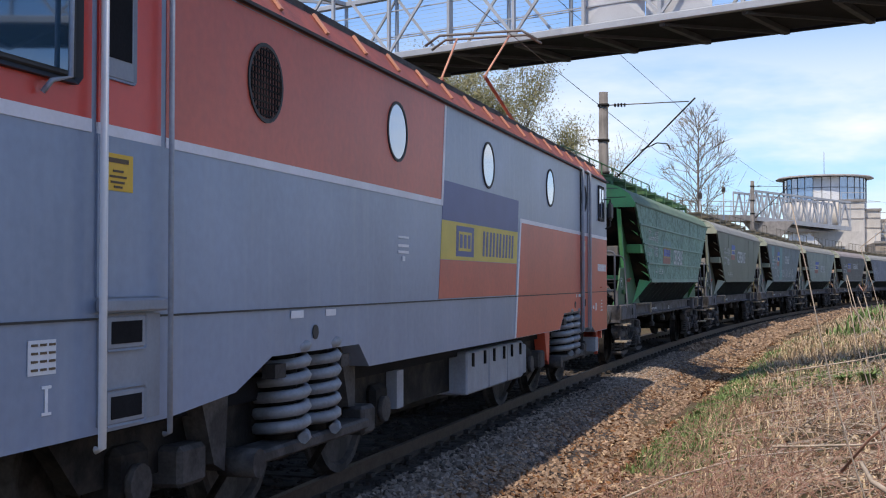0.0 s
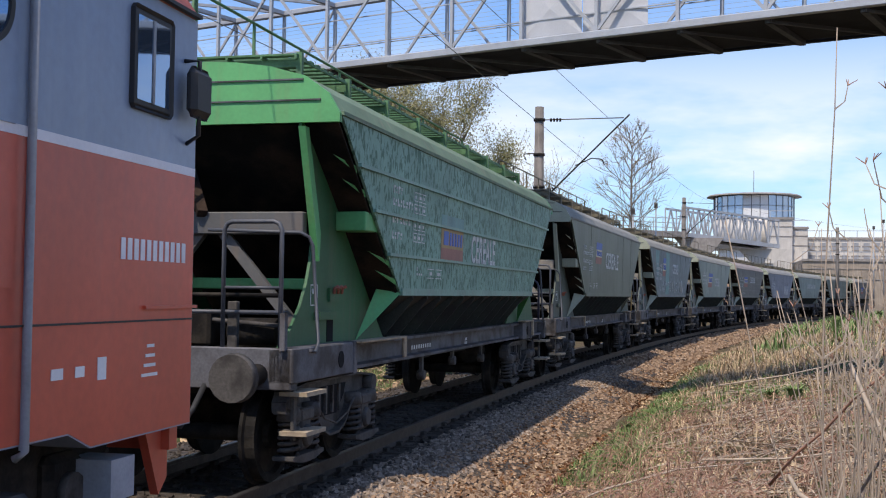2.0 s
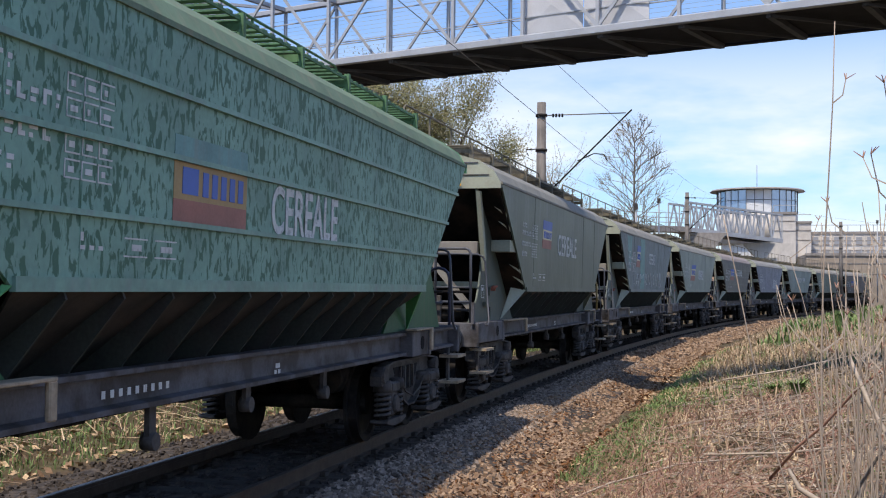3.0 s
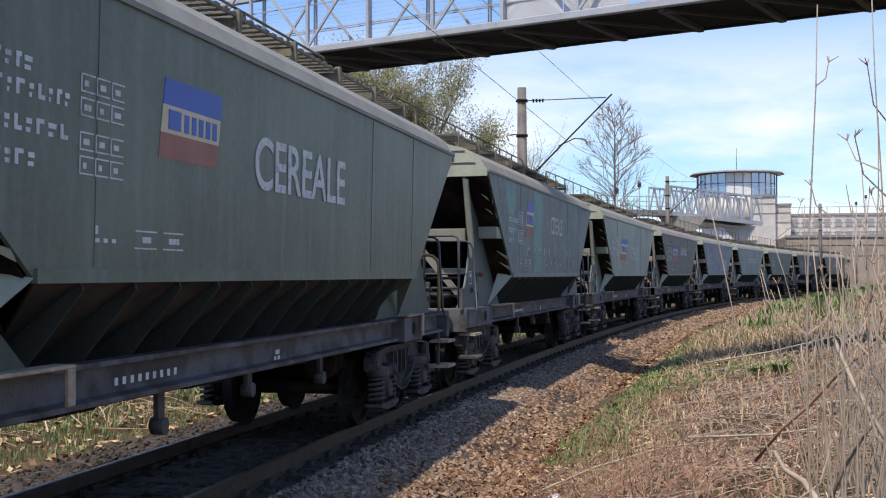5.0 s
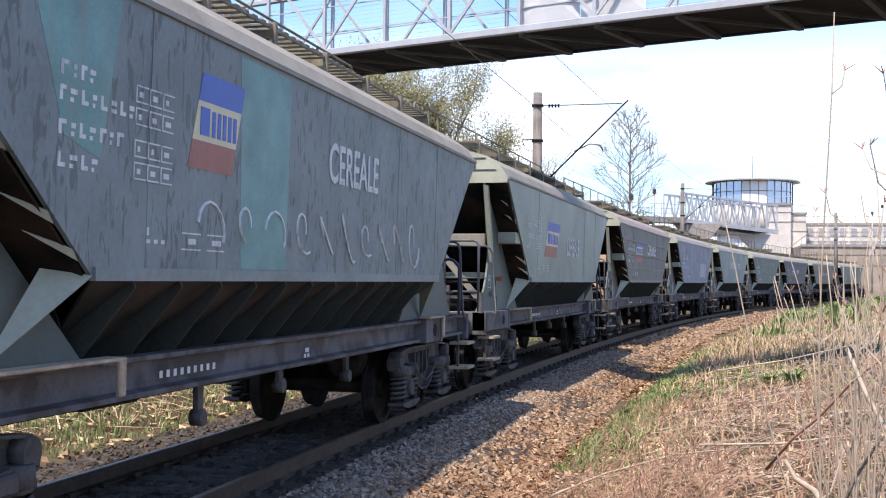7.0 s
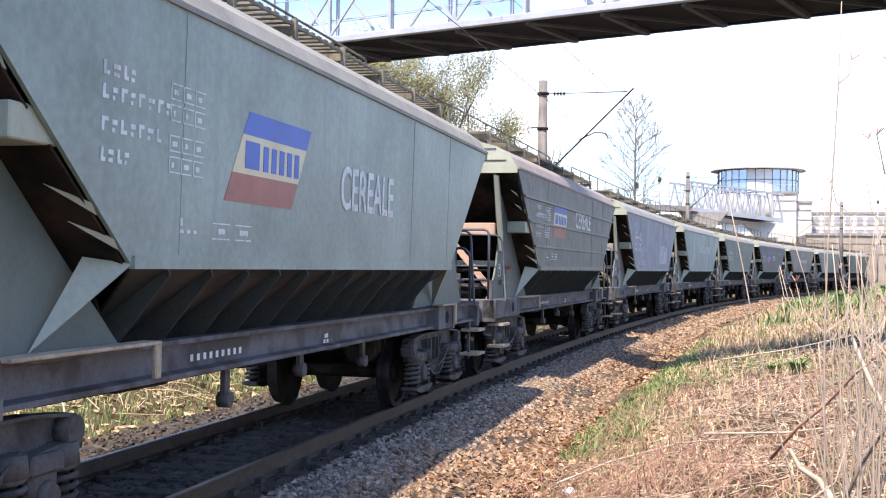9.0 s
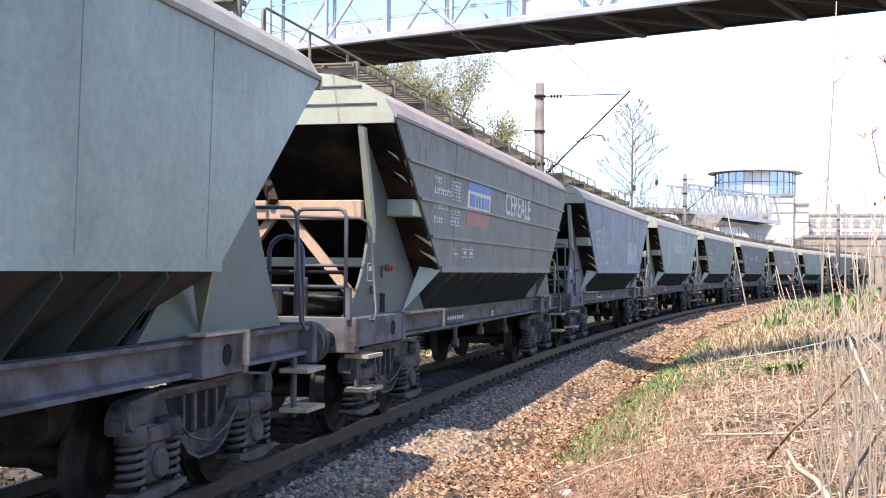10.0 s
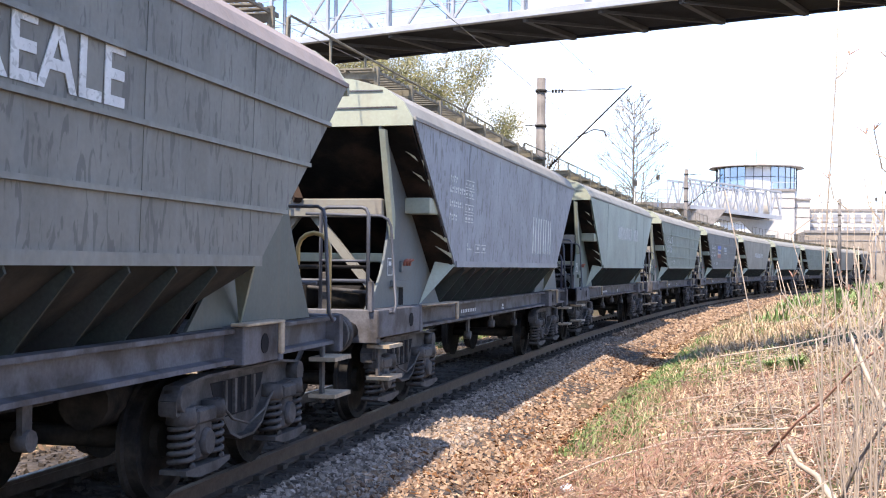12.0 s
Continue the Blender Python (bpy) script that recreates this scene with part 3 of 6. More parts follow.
def make_second_bridge():
    b = thing("truss_walkway", "pale grey steel truss walkway leading to the round tower", "footbridge")
    p, q = Vector((-1.2, 128.0, 8.45)), Vector((9.3, 136.0, 7.5))
    d = q - p
    width, h, n = 3.0, 2.9, 9
    side = Vector((-d.y, d.x, 0)).normalized() * width
    for off in (Vector(), side):
        part("bottom_chord", bar(B(), p + off, q + off, 0.35, 0.45), M["truss"], b)
        part("top_chord", bar(B(), p + off + Vector((0, 0, h)), q + off + Vector((0, 0, h)), 0.22), M["truss"], b)
        for i in range(n + 1):
            a = p + off + d * (i / n)
            part("post", bar(B(), a, a + Vector((0, 0, h)), 0.15), M["truss"], b)
            if i < n:
                c = p + off + d * ((i + 0.5) / n)
                e = p + off + d * ((i + 1) / n)
                part("diagonal", bar(B(), a, c + Vector((0, 0, h)), 0.14), M["truss"], b)
                part("diagonal", bar(B(), c + Vector((0, 0, h)), e, 0.14), M["truss"], b)
    part("deck", slab(B(), [p, q, q + side, p + side], 0.2), M["truss_dark"], b)
    # pier under the tower end
    r = thing("bridge_pier", "pale concrete bridge pier with flared head", "pier")
    r.matrix_basis = pose(7.6, 136.5, 0)
    part("pier_shaft", box(B(), -1.1, 1.1, -1.0, 1.0, 0, 6.0, 0.1), M["pale_concrete"], r)
    part("pier_head", prism(B(), [(-1.1, 5.6), (1.1, 5.6), (2.6, 7.2), (-2.6, 7.2)], -1.2, 1.2, "y"), M["pale_concrete"], r)
    r2 = thing("bridge_pier", "pale concrete bridge pier with flared head", "pier")
    r2.matrix_basis = pose(0.6, 130.0, 0)
    part("pier_shaft", box(B(), -1.1, 1.1, -1.0, 1.0, 0, 6.6, 0.1), M["concrete"], r2)
    part("pier_head", prism(B(), [(-1.1, 6.2), (1.1, 6.2), (2.6, 8.1), (-2.6, 8.1)], -1.2, 1.2, "y"), M["concrete"], r2)
    # low walkway with railing running back over the line
    w = thing("railed_walkway", "grey railed walkway beside the truss bridge", "walkway")
    p, q = Vector((-1.2, 129.0, 8.4)), Vector((-16.0, 118.0, 8.4))
    part("walkway_deck", bar(B(), p, q, 2.2, 0.6), M["concrete"], w)
    for z in (0.7, 1.2, 1.7):
        part("walkway_rail", bar(B(), p + Vector((0, -1, z)), q + Vector((0, -1, z)), 0.07), M["truss"], w)
    for i in range(16):
        a = p + (q - p) * (i / 15) + Vector((0, -1, 0))
        part("walkway_post", bar(B(), a, a + Vector((0, 0, 1.75)), 0.08), M["truss"], w)


make_second_bridge()


def make_terraces():
    """Stone blocks, long facade and retaining wall of the station behind the far end of the train."""
    blocks = ((9.2, 11.9, 150, 160, 11.6, "pale_concrete", "pale stone station block below the tower", 0),
              (11.9, 13.8, 151, 160, 10.5, "pale_concrete", "stepped pale stone block beside the tower", 0),
              (13.8, 62, 153, 170, 9.3, "pale_concrete", "long pale station facade with rows of windows", 2),
              (12.2, 62, 140, 152, 6.2, "brown_terrace", "low brownish stone retaining terrace", 0),
              (-12, 9, 170, 178, 7.4, "pale_concrete", "low pale station building beyond the bridge", 1))
    for x0, x1, y0, y1, z1, mat, lab, rows in blocks:
        w = thing("station_block", lab, "building", "station blocks")
        part("wall", box(B(), x0, x1, y0, y1, 0, z1, 0.05), M[mat], w)
        part("cornice", box(B(), x0 - 0.1, x1 + 0.1, y0 - 0.15, y0 + 0.2, z1 - 0.2, z1 + 0.08), M["concrete"], w)
        for z in (z1 - 1.1, z1 - 2.3):
            part("ledge", box(B(), x0 - 0.04, x1 + 0.04, y0 - 0.06, y0 + 0.1, z, z + 0.09), M["concrete"], w)
        for r in range(rows):
            z = z1 - 1.05 - 1.55 * r
            for i in range(int((x1 - x0) / 1.3)):
                x = x0 + 0.65 + 1.3 * i
                if x > 34:
                    break
                win = part("window", box(B(), x - 0.36, x + 0.36, y0 - 0.05, y0 + 0.02, z - 0.45, z + 0.45), M["far_pane"], w)
                part("window_sill", box(B(), x - 0.42, x + 0.42, y0 - 0.12, y0, z - 0.53, z - 0.45), M["concrete"], win)
                part("pilaster", box(B(), x + 0.57, x + 0.73, y0 - 0.12, y0 + 0.02, z - 0.7, z + 0.75), M["pale_concrete"], w)
        for i in range(min(30, int((x1 - x0) / 1.5))):
            part("parapet_post", box(B(), x0 + 1.5 * i, x0 + 1.5 * i + 0.08, y0, y0 + 0.08, z1, z1 + 0.9), M["truss"], w)
        part("parapet_rail", box(B(), x0, x1, y0, y0 + 0.08, z1 + 0.85, z1 + 0.93), M["truss"], w)
    rng = random.Random(5)
    for x, y, h in ((14.6, 128, 8.8), (18.8, 132, 9.2), (21, 140, 10.4), (-3.5, 70, 6.6), (-2.6, 84, 8.0)):
        l = thing("street_lamp", "slim grey lamp post with a small head", "lamp post", "station lamp posts")
        l.matrix_basis = pose(x, y, 0.8)
        part("lamp_pole", tube(B(), [(0, 0, 0), (0, 0, h - 0.8)], 0.07, 6, 0.05), M["truss"], l)
        part("lamp_head", box(B(), -0.12, 0.12, -0.12, 0.12, h - 0.8, h - 0.45), M["bogie_grey"], l)


make_terraces()


# ---- trees ----
def make_tree(name, label, x, y, base, height, spread, seed, twig_mat, leaves, leaf_size, trunk_r, trunk_h):
    rng = random.Random(seed)
    t = thing(name, label, "tree", "trees beyond the line")
    t.matrix_basis = pose(x, y, base)
    limbs, crown = B(), []
    part("trunk", tube(B(), [(0, 0, -0.3), (0.05, 0, trunk_h * 0.5), (0, 0.05, trunk_h)], trunk_r, 8, trunk_r * 0.7), M["bark"], t)
    tips = []

    def grow(p, d, length, r, level):
        mid = p + d * length * 0.5 + Vector((rng.uniform(-1, 1), rng.uniform(-1, 1), rng.uniform(-0.3, 0.6))) * length * 0.08
        q = p + d * length
        tube(limbs, [p, mid, q], r, 4 if level > 1 else 5, r * 0.55)
        if level >= 4:
            tips.append((p, q))
            return
        for _ in range(rng.choice((3, 4)) if level < 3 else 3):
            a = Vector((rng.gauss(0, 1), rng.gauss(0, 1), rng.gauss(0.35, 0.5))).normalized()
            nd = (d * 0.9 + a * spread).normalized()
            f = rng.uniform(0.45, 1.0)
            grow(p + d * length * f, nd, length * rng.uniform(0.55, 0.78), r * 0.5, level + 1)

    for _ in range(6):
        a = Vector((rng.gauss(0, 0.5) * spread, rng.gauss(0, 0.5) * spread, 1)).normalized()
        grow(Vector((0, 0, trunk_h * rng.uniform(0.6, 1))), a, height * rng.uniform(0.26, 0.36), trunk_r * 0.6, 1)
    part("branchwork", limbs, M["bark"], t)
    bm = B()
    for p, q in tips:
        for _ in range(leaves):
            c = p.lerp(q, rng.random()) + Vector((rng.gauss(0, 1), rng.gauss(0, 1), rng.gauss(0, 1))) * leaf_size * 4.0
            a = Vector((rng.gauss(0, 1), rng.gauss(0, 1), rng.gauss(0, 1))).normalized() * leaf_size
            e = a.orthogonal().normalized() * leaf_size * 0.6
            bm.faces.new([bm.verts.new(v) for v in (c - a, c + e, c + a)])
    part("crown", bm, M[twig_mat], t)




def make_bare_tree(x, y, base, height, spread, seed):
    """A round-crowned tree: a short trunk, ascending limbs from a leader and a haze of fine twigs."""
    rng = random.Random(seed)
    t = thing("bare_tree", "round-crowned tree just coming into leaf against the sky", "tree", "trees beyond the line")
    t.matrix_basis = pose(x, y, base)
    part("trunk", tube(B(), [(0, 0, -0.3), (0.05, 0, height * 0.3), (-0.05, 0.05, height * 0.62), (0, 0, height * 0.97)], 0.17, 7, 0.02), M["bark"], t)
    limbs, buds = B(), B()
    mid_z, half = height * 0.64, height * 0.37

    def inside(v):
        return (v.x / spread) ** 2 + (v.y / spread) ** 2 + ((v.z - mid_z) / half) ** 2

    def grow(p, d, length, r, level):
        q = p + d * length
        if inside(q) > 1.15:
            q = p + d * length * 0.45
        m = p.lerp(q, 0.5) + Vector((rng.gauss(0, 1), rng.gauss(0, 1), -0.4)) * length * 0.05
        tube(limbs, [p, m, q], r, 3 if level > 1 else 4, r * 0.55)
        if level >= 4:
            for _ in range(5):
                c = p.lerp(q, rng.random()) + Vector((rng.gauss(0, 0.07), rng.gauss(0, 0.07), rng.gauss(0, 0.07)))
                v = Vector((rng.gauss(0, 1), rng.gauss(0, 1), rng.gauss(0, 1))).normalized() * 0.045
                w = v.orthogonal().normalized() * 0.035
                buds.faces.new([buds.verts.new(o) for o in (c - v, c + w, c + v)])
            return
        for _ in range(4 if level < 3 else 5):
            a = Vector((rng.gauss(0, 1), rng.gauss(0, 1), rng.gauss(0.25, 0.6))).normalized()
            grow(p.lerp(q, rng.uniform(0.35, 1.0)), (d * 0.8 + a * 0.62).normalized(), length * rng.uniform(0.5, 0.75), r * 0.55, level + 1)

    for i in range(32):
        f = 0.30 + 0.62 * i / 31
        a = i * 2.4 + rng.uniform(-0.4, 0.4)
        d = Vector((math.cos(a), math.sin(a), rng.uniform(0.7, 1.2))).normalized()
        reach = spread * (1.0 - 0.45 * abs(f - 0.55) / 0.37) * rng.uniform(0.7, 1.0)
        grow(Vector((0, 0, height * f)), d, reach, 0.04, 2)
    part("branchwork", limbs, M["bark"], t)
    part("crown", buds, M["bud"], t)


make_bare_tree(-4.1, 80.5, 1.0, 12.4, 2.75, 3)
make_tree("leafing_tree", "broad olive-tinged tree coming into leaf", -10.3, 44.5, 0.2, 13.4, 0.60, 11, "bud_green", 300, 0.058, 0.16, 1.8)
make_tree("leafing_tree", "broad olive-tinged tree coming into leaf", -13.2, 45.5, 0.2, 13.6, 0.60, 12, "bud_green", 300, 0.058, 0.16, 1.8)
make_tree("bare_tree", "brownish bare thicket tree behind the line", -7.4, 52.0, 0.2, 10.0, 0.6, 14, "bud", 20, 0.045, 0.12, 1.4)
make_tree("bare_tree", "brownish bare thicket tree behind the line", -8.8, 62.0, 0.2, 9.6, 0.6, 15, "bud", 20, 0.05, 0.12, 1.4)


# ---- the train ----
ON_SIDE = pose(0, 0, 0, 90, 0, 90)     # lettering that stands on a right-hand side


def coil(bm, x, y, z0, z1, r, wire, turns, n=12):
    k = int(turns * n)
    tube(bm, [(x + r * math.cos(2 * math.pi * i / n), y + r * math.sin(2 * math.pi * i / n), z0 + (z1 - z0) * i / k) for i in range(k + 1)], wire, 6)
    return bm


def wheel_mesh(bm, r, gauge=0.755):
    """Two wheels on an axle along x, centred on the origin."""
    for s in (-1, 1):
        prof = [(s * (gauge - 0.09), r + 0.03), (s * (gauge - 0.055), r + 0.03), (s * (gauge - 0.04), r), (s * (gauge + 0.055), r - 0.005), (s * (gauge + 0.055), r - 0.07),
                (s * (gauge + 0.01), r - 0.10), (s * (gauge + 0.0), 0.14), (s * (gauge + 0.06), 0.13), (s * (gauge + 0.06), 0.0)]
        n = 28
        rings = [[bm.verts.new((x, q * math.cos(2 * math.pi * i / n), q * math.sin(2 * math.pi * i / n))) for i in range(n)] for x, q in prof[:-1]]
        for a, b in zip(rings, rings[1:]):
            for i in range(n):
                bm.faces.new((a[i], a[(i + 1) % n], b[(i + 1) % n], b[i]))
        bm.faces.new(rings[-1])
        bm.faces.new(rings[0])
    tube(bm, [(-gauge, 0, 0), (gauge, 0, 0)], 0.085, 10)
    return bm


STENCILS = ("stencilled_mark", "sill_mark", "end_mark", "worn_lettering", "serial_plate", "small_marking", "plate_print", "flag_print", "scrawl", "sign_print", "walkway_grating", "grille_mesh")


def bars(bm, x, rows, depth=0.004):
    """Stencilled writing that cannot be read, as plain bars on a right-hand side."""
    for y, z, w, h in rows:
        box(bm, x, x + depth, y, y + w, z, z + h)
    return bm


TILT = Matrix.Translation((1.38, 0, 1.80)) @ pose(0, 0, 0, 0, 1.325, 0) @ Matrix.Translation((-1.38, 0, -1.80))   # the lean of a wagon side


WHEELS = []     # (wheelset, radius)


def make_locomotive():
    lo = thing("electric_locomotive", "lavender-blue and brick-red six-axle electric locomotive with white stripe", "locomotive")
    c = 8.6                                   # rear end of the body is y = c

    def poly(*pts):
        return [(y + c, z) for y, z in pts]
    outline = poly((-19.3, 1.0), (-16.05, 1.03), (-15.2, 1.10), (-14.65, 1.30), (-12.97, 1.30), (-12.73, 1.10), (-4.50, 1.08), (-4.15, 1.32), (-2.90, 1.33), (-2.60, 1.02),
                   (-1.6, 1.02), (-1.35, 0.92), (0, 0.92), (0, 3.66), (-19.3, 3.66))
    body = part("body", prism(B(), outline, -1.5, 1.5), M["loco_blue"], lo)
    roof = [(1.5, 3.66), (1.52, 3.70), (1.46, 3.78), (1.34, 3.93), (1.30, 3.96), (0.8, 4.06), (0, 4.1), (-0.8, 4.06), (-1.30, 3.96), (-1.34, 3.93), (-1.46, 3.78), (-1.52, 3.70), (-1.5, 3.66)]
    part("roof", prism(B(), roof, c - 19.3, c - 0.05, "y"), M["orange_roof"], lo, "orange-red rounded roof with pale ribs")
    part("gutter", box(B(), 1.5, 1.545, c - 19.3, c - 0.02, 3.668, 3.692), M["rubber"], lo, "dark rain gutter strip")
    part("roof_edge", box(B(), 1.30, 1.34, c - 19.3, c - 0.3, 3.93, 3.985), M["bogie_grey"], lo)
    for i in range(22):
        y = c - 18.8 + i * 0.86
        bm = B()
        slab(bm, [(1.475, y, 3.765), (1.475, y + 0.05, 3.765), (1.355, y + 0.05, 3.925), (1.355, y, 3.925)], 0.02)
        part("roof_rib", bm, M["pale_frame"], lo)
    # painted areas, each a coat of its own on the side
    x = 1.501

    def paint(name, pts, mat, lift=0.0, label=""):
        return part(name, prism(B(), poly(*pts), x, x + 0.003 + lift), M[mat], lo, label)
    paint("red_panel", [(-16.1, 2.63), (-10.62, 2.63), (-10.5, 3.65), (-16.1, 3.65)], "loco_red", label="brick-red upper side panel")
    paint("cab_panel", [(-19.2, 2.63), (-16.85, 2.63), (-16.85, 3.65), (-19.2, 3.65)], "cab_red", label="bright red cab side")
    paint("red_panel", [(-7.09, 2.60), (-7.39, 1.09), (-4.52, 1.09), (-4.17, 1.325), (-2.88, 1.335), (-2.58, 1.03), (-1.6, 1.03), (-1.35, 0.93), (-0.01, 0.93), (-0.01, 2.60)], "loco_red", label="brick-red lower side panel")
    paint("white_stripe", [(-19.2, 2.60), (-16.85, 2.60), (-16.85, 2.67), (-19.2, 2.67)], "white_line", 0.003)
    paint("white_stripe", [(-16.1, 2.60), (-10.62, 2.60), (-10.62, 2.66), (-16.1, 2.66)], "white_line", 0.003)
    paint("white_stripe", [(-10.66, 2.60), (-10.60, 2.60), (-10.47, 3.65), (-10.53, 3.65)], "white_line", 0.005)
    paint("white_stripe", [(-7.14, 2.59), (-0.01, 2.59), (-0.01, 2.645), (-7.13, 2.645)], "white_line", 0.003)
    paint("white_stripe", [(-7.45, 1.09), (-7.38, 1.09), (-7.07, 2.60), (-7.14, 2.60)], "white_line", 0.005)
    paint("emblem_band", [(-10.62, 2.46), (-7.27, 2.46), (-7.21, 2.87), (-10.56, 2.87)], "navy", label="navy emblem band")
    paint("emblem_band", [(-10.68, 2.05), (-7.33, 2.05), (-7.27, 2.456), (-10.62, 2.456)], "yellow", label="yellow emblem band")
    paint("emblem_band", [(-10.74, 1.645), (-7.39, 1.645), (-7.33, 2.046), (-10.68, 2.046)], "loco_red", label="red emblem band")
    paint("emblem_mark", [(-10.12, 2.09), (-9.42, 2.09), (-9.40, 2.42), (-10.10, 2.42)], "navy", 0.003, "plain dark square emblem")
    paint("emblem_mark", [(-10.03, 2.15), (-9.53, 2.15), (-9.51, 2.36), (-10.01, 2.36)], "yellow", 0.005)
    for k in range(3):
        y = -9.99 + 0.16 * k
        paint("emblem_mark", [(y, 2.18), (y + 0.10, 2.18), (y + 0.11, 2.33), (y + 0.01, 2.33)], "navy", 0.007)
    for k in range(5):
        y = -9.03 + 0.315 * k
        for e in (0.0, 0.15):
            paint("emblem_mark", [(y + e, 2.11), (y + e + 0.075, 2.11), (y + e + 0.115, 2.40), (y + e + 0.04, 2.40)], "navy", 0.003)
    part("waist_seam", box(B(), 1.5, 1.512, c - 19.2, c - 0.01, 1.622, 1.634), M["rubber"], lo)
    part("serial_plate", bars(B(), 1.505, [(c - 1.05 + 0.085 * i, 2.0, 0.055, 0.13) for i in range(11)]), M["white_line"], lo, "white stencilled bars")
    part("small_marking", bars(B(), 1.505, [(c - 2.95, 1.56, 0.2, 0.05), (c - 3.15, 1.56, 0.05, 0.05), (c - 1.8, 1.33, 0.12, 0.06), (c - 1.55, 1.33, 0.1, 0.06), (c - 1.3, 1.3, 0.1, 0.13),
                                             (c - 0.75, 1.28, 0.22, 0.02), (c - 0.72, 1.34, 0.16, 0.02), (c - 0.7, 1.40, 0.13, 0.02), (c - 0.68, 1.46, 0.1, 0.02), (c - 14.35, 1.555, 0.22, 0.055), (c - 13.7, 1.555, 0.2, 0.05),
                                             (c - 12.0, 2.22, 0.30, 0.02), (c - 12.0, 2.14, 0.3, 0.025), (c - 12.0, 2.08, 0.3, 0.025), (c - 11.88, 2.01, 0.07, 0.045)]), M["white_plate"], lo)
    part("data_plate", bars(B(), 1.503, [(c - 17.36, 1.37, 0.22, 0.17)]), M["white_plate"], lo, "white data plate with small print")
    part("plate_print", bars(B(), 1.508, [(c - 17.34 + 0.07 * i, 1.39 + 0.04 * j, 0.05, 0.012) for i in range(3) for j in range(4)]), M["ink"], lo)
    part("jacking_mark", bars(B(), 1.503, [(c - 17.25, 1.17, 0.075, 0.015), (c - 17.25, 1.30, 0.075, 0.015), (c - 17.225, 1.18, 0.022, 0.13)]), M["white_plate"], lo)
    for y, kind in ((-14.78, "mesh"), (-12.02, "window"), (-8.76, "window"), (-5.20, "window")):
        port = part("porthole", ring(B(), 1.498, 1.514, y + c, 3.19, 0.250, 0.276), M["rubber"], lo, "round porthole with black rubber seal")
        part("pane", disc(B(), 1.499, y + c, 3.19, 0.251, 1.508), M[kind], port, "brown mesh grille" if kind == "mesh" else "")
        if kind == "mesh":
            bm = B()
            for k in range(-5, 6):
                h = math.sqrt(max(0.0, 0.24 ** 2 - (0.045 * k) ** 2))
                box(bm, 1.509, 1.515, y + c - h, y + c + h, 3.19 + 0.045 * k - 0.006, 3.19 + 0.045 * k + 0.006)
                box(bm, 1.509, 1.515, y + c + 0.045 * k - 0.006, y + c + 0.045 * k + 0.006, 3.19 - h, 3.19 + h)
            part("grille_mesh", bm, M["bogie"], port)
    for y in (-13.9, -3.25):
        part("oval_socket", disc(B(), 1.503, y + c, 1.44, 0.055, 1.510, 14), M["rubber"], lo)
    # rear cab door, rails and window
    d = part("cab_door", box(B(), 1.500, 1.515, c - 2.70, c - 2.20, 2.64, 3.62), M["loco_blue"], lo)
    part("door_lower", box(B(), 1.505, 1.520, c - 2.70, c - 2.20, 1.82, 2.58), M["loco_red"], d)
    part("door_seal", ring(B(), 1.515, 1.530, c - 2.48, 3.22, 0.19, 0.225), M["rubber"], d)
    part("door_pane", disc(B(), 1.514, c - 2.48, 3.22, 0.19, 1.520), M["window"], d)
    for y in (-2.80, -2.12):
        bm = tube(B(), [(1.50, y + c, 3.72), (1.56, y + c, 3.68), (1.56, y + c, 1.0), (1.50, y + c, 0.96)], 0.022, 8)
        part("grab_rail", bm, M["box_grey"], lo)
        part("door_post", box(B(), 1.50, 1.518, c + y + 0.04, c + y + 0.09, 1.0, 3.66), M["rubber"] if y < -2.5 else M["grey_step"], lo)
    part("door_notice", box(B(), 1.52, 1.524, c - 2.60, c - 2.42, 2.32, 2.50), M["flag_yellow"], lo)
    part("step_pocket", box(B(), 1.50, 1.516, c - 2.67, c - 2.31, 1.37, 1.55), M["loco_red"], lo)
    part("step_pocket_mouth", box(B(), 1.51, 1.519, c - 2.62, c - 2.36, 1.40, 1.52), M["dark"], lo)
    w = part("cab_window", box(B(), 1.500, 1.52, c - 0.98, c - 0.42, 2.92, 3.56, 0.03), M["rubber"], lo)
    part("pane", box(B(), 1.52, 1.524, c - 0.92, c - 0.48, 2.98, 3.50, 0.0), M["window"], w)
    part("pane_bar", box(B(), 1.52, 1.53, c - 0.72, c - 0.69, 2.98, 3.5), M["box_grey"], w)
    part("mirror", box(B(), 1.56, 1.64, c - 0.34, c - 0.02, 2.96, 3.30, 0.05), M["rubber"], lo, "black rear-view mirror")
    part("mirror_arm", tube(B(), [(1.5, c - 0.2, 3.35), (1.6, c - 0.18, 3.35), (1.6, c - 0.18, 2.85), (1.5, c - 0.15, 2.8)], 0.015), M["rubber"], lo)
    part("end_rail", tube(B(), [(1.35, c, 2.55), (1.35, c + 0.16, 2.52), (1.35, c + 0.16, 1.70), (1.35, c, 1.66)], 0.02), M["box_grey"], lo)
    part("end_ledge", box(B(), 1.47, 1.53, c - 0.75, c + 0.02, 1.70, 1.72), M["loco_red"], lo)
    # front cab door recess
    d = part("cab_door", box(B(), 1.500, 1.512, c - 16.80, c - 16.17, 1.74, 2.60), M["loco_blue"], lo)
    part("door_upper", box(B(), 1.500, 1.512, c - 16.80, c - 16.17, 2.66, 3.64), M["cab_red"], d)
    part("door_stripe", box(B(), 1.500, 1.514, c - 16.80, c - 16.17, 2.60, 2.66), M["white_line"], d)
    part("door_window", box(B(), 1.512, 1.522, c - 16.76, c - 16.46, 2.90, 3.60, 0.02), M["grey_step"], d)
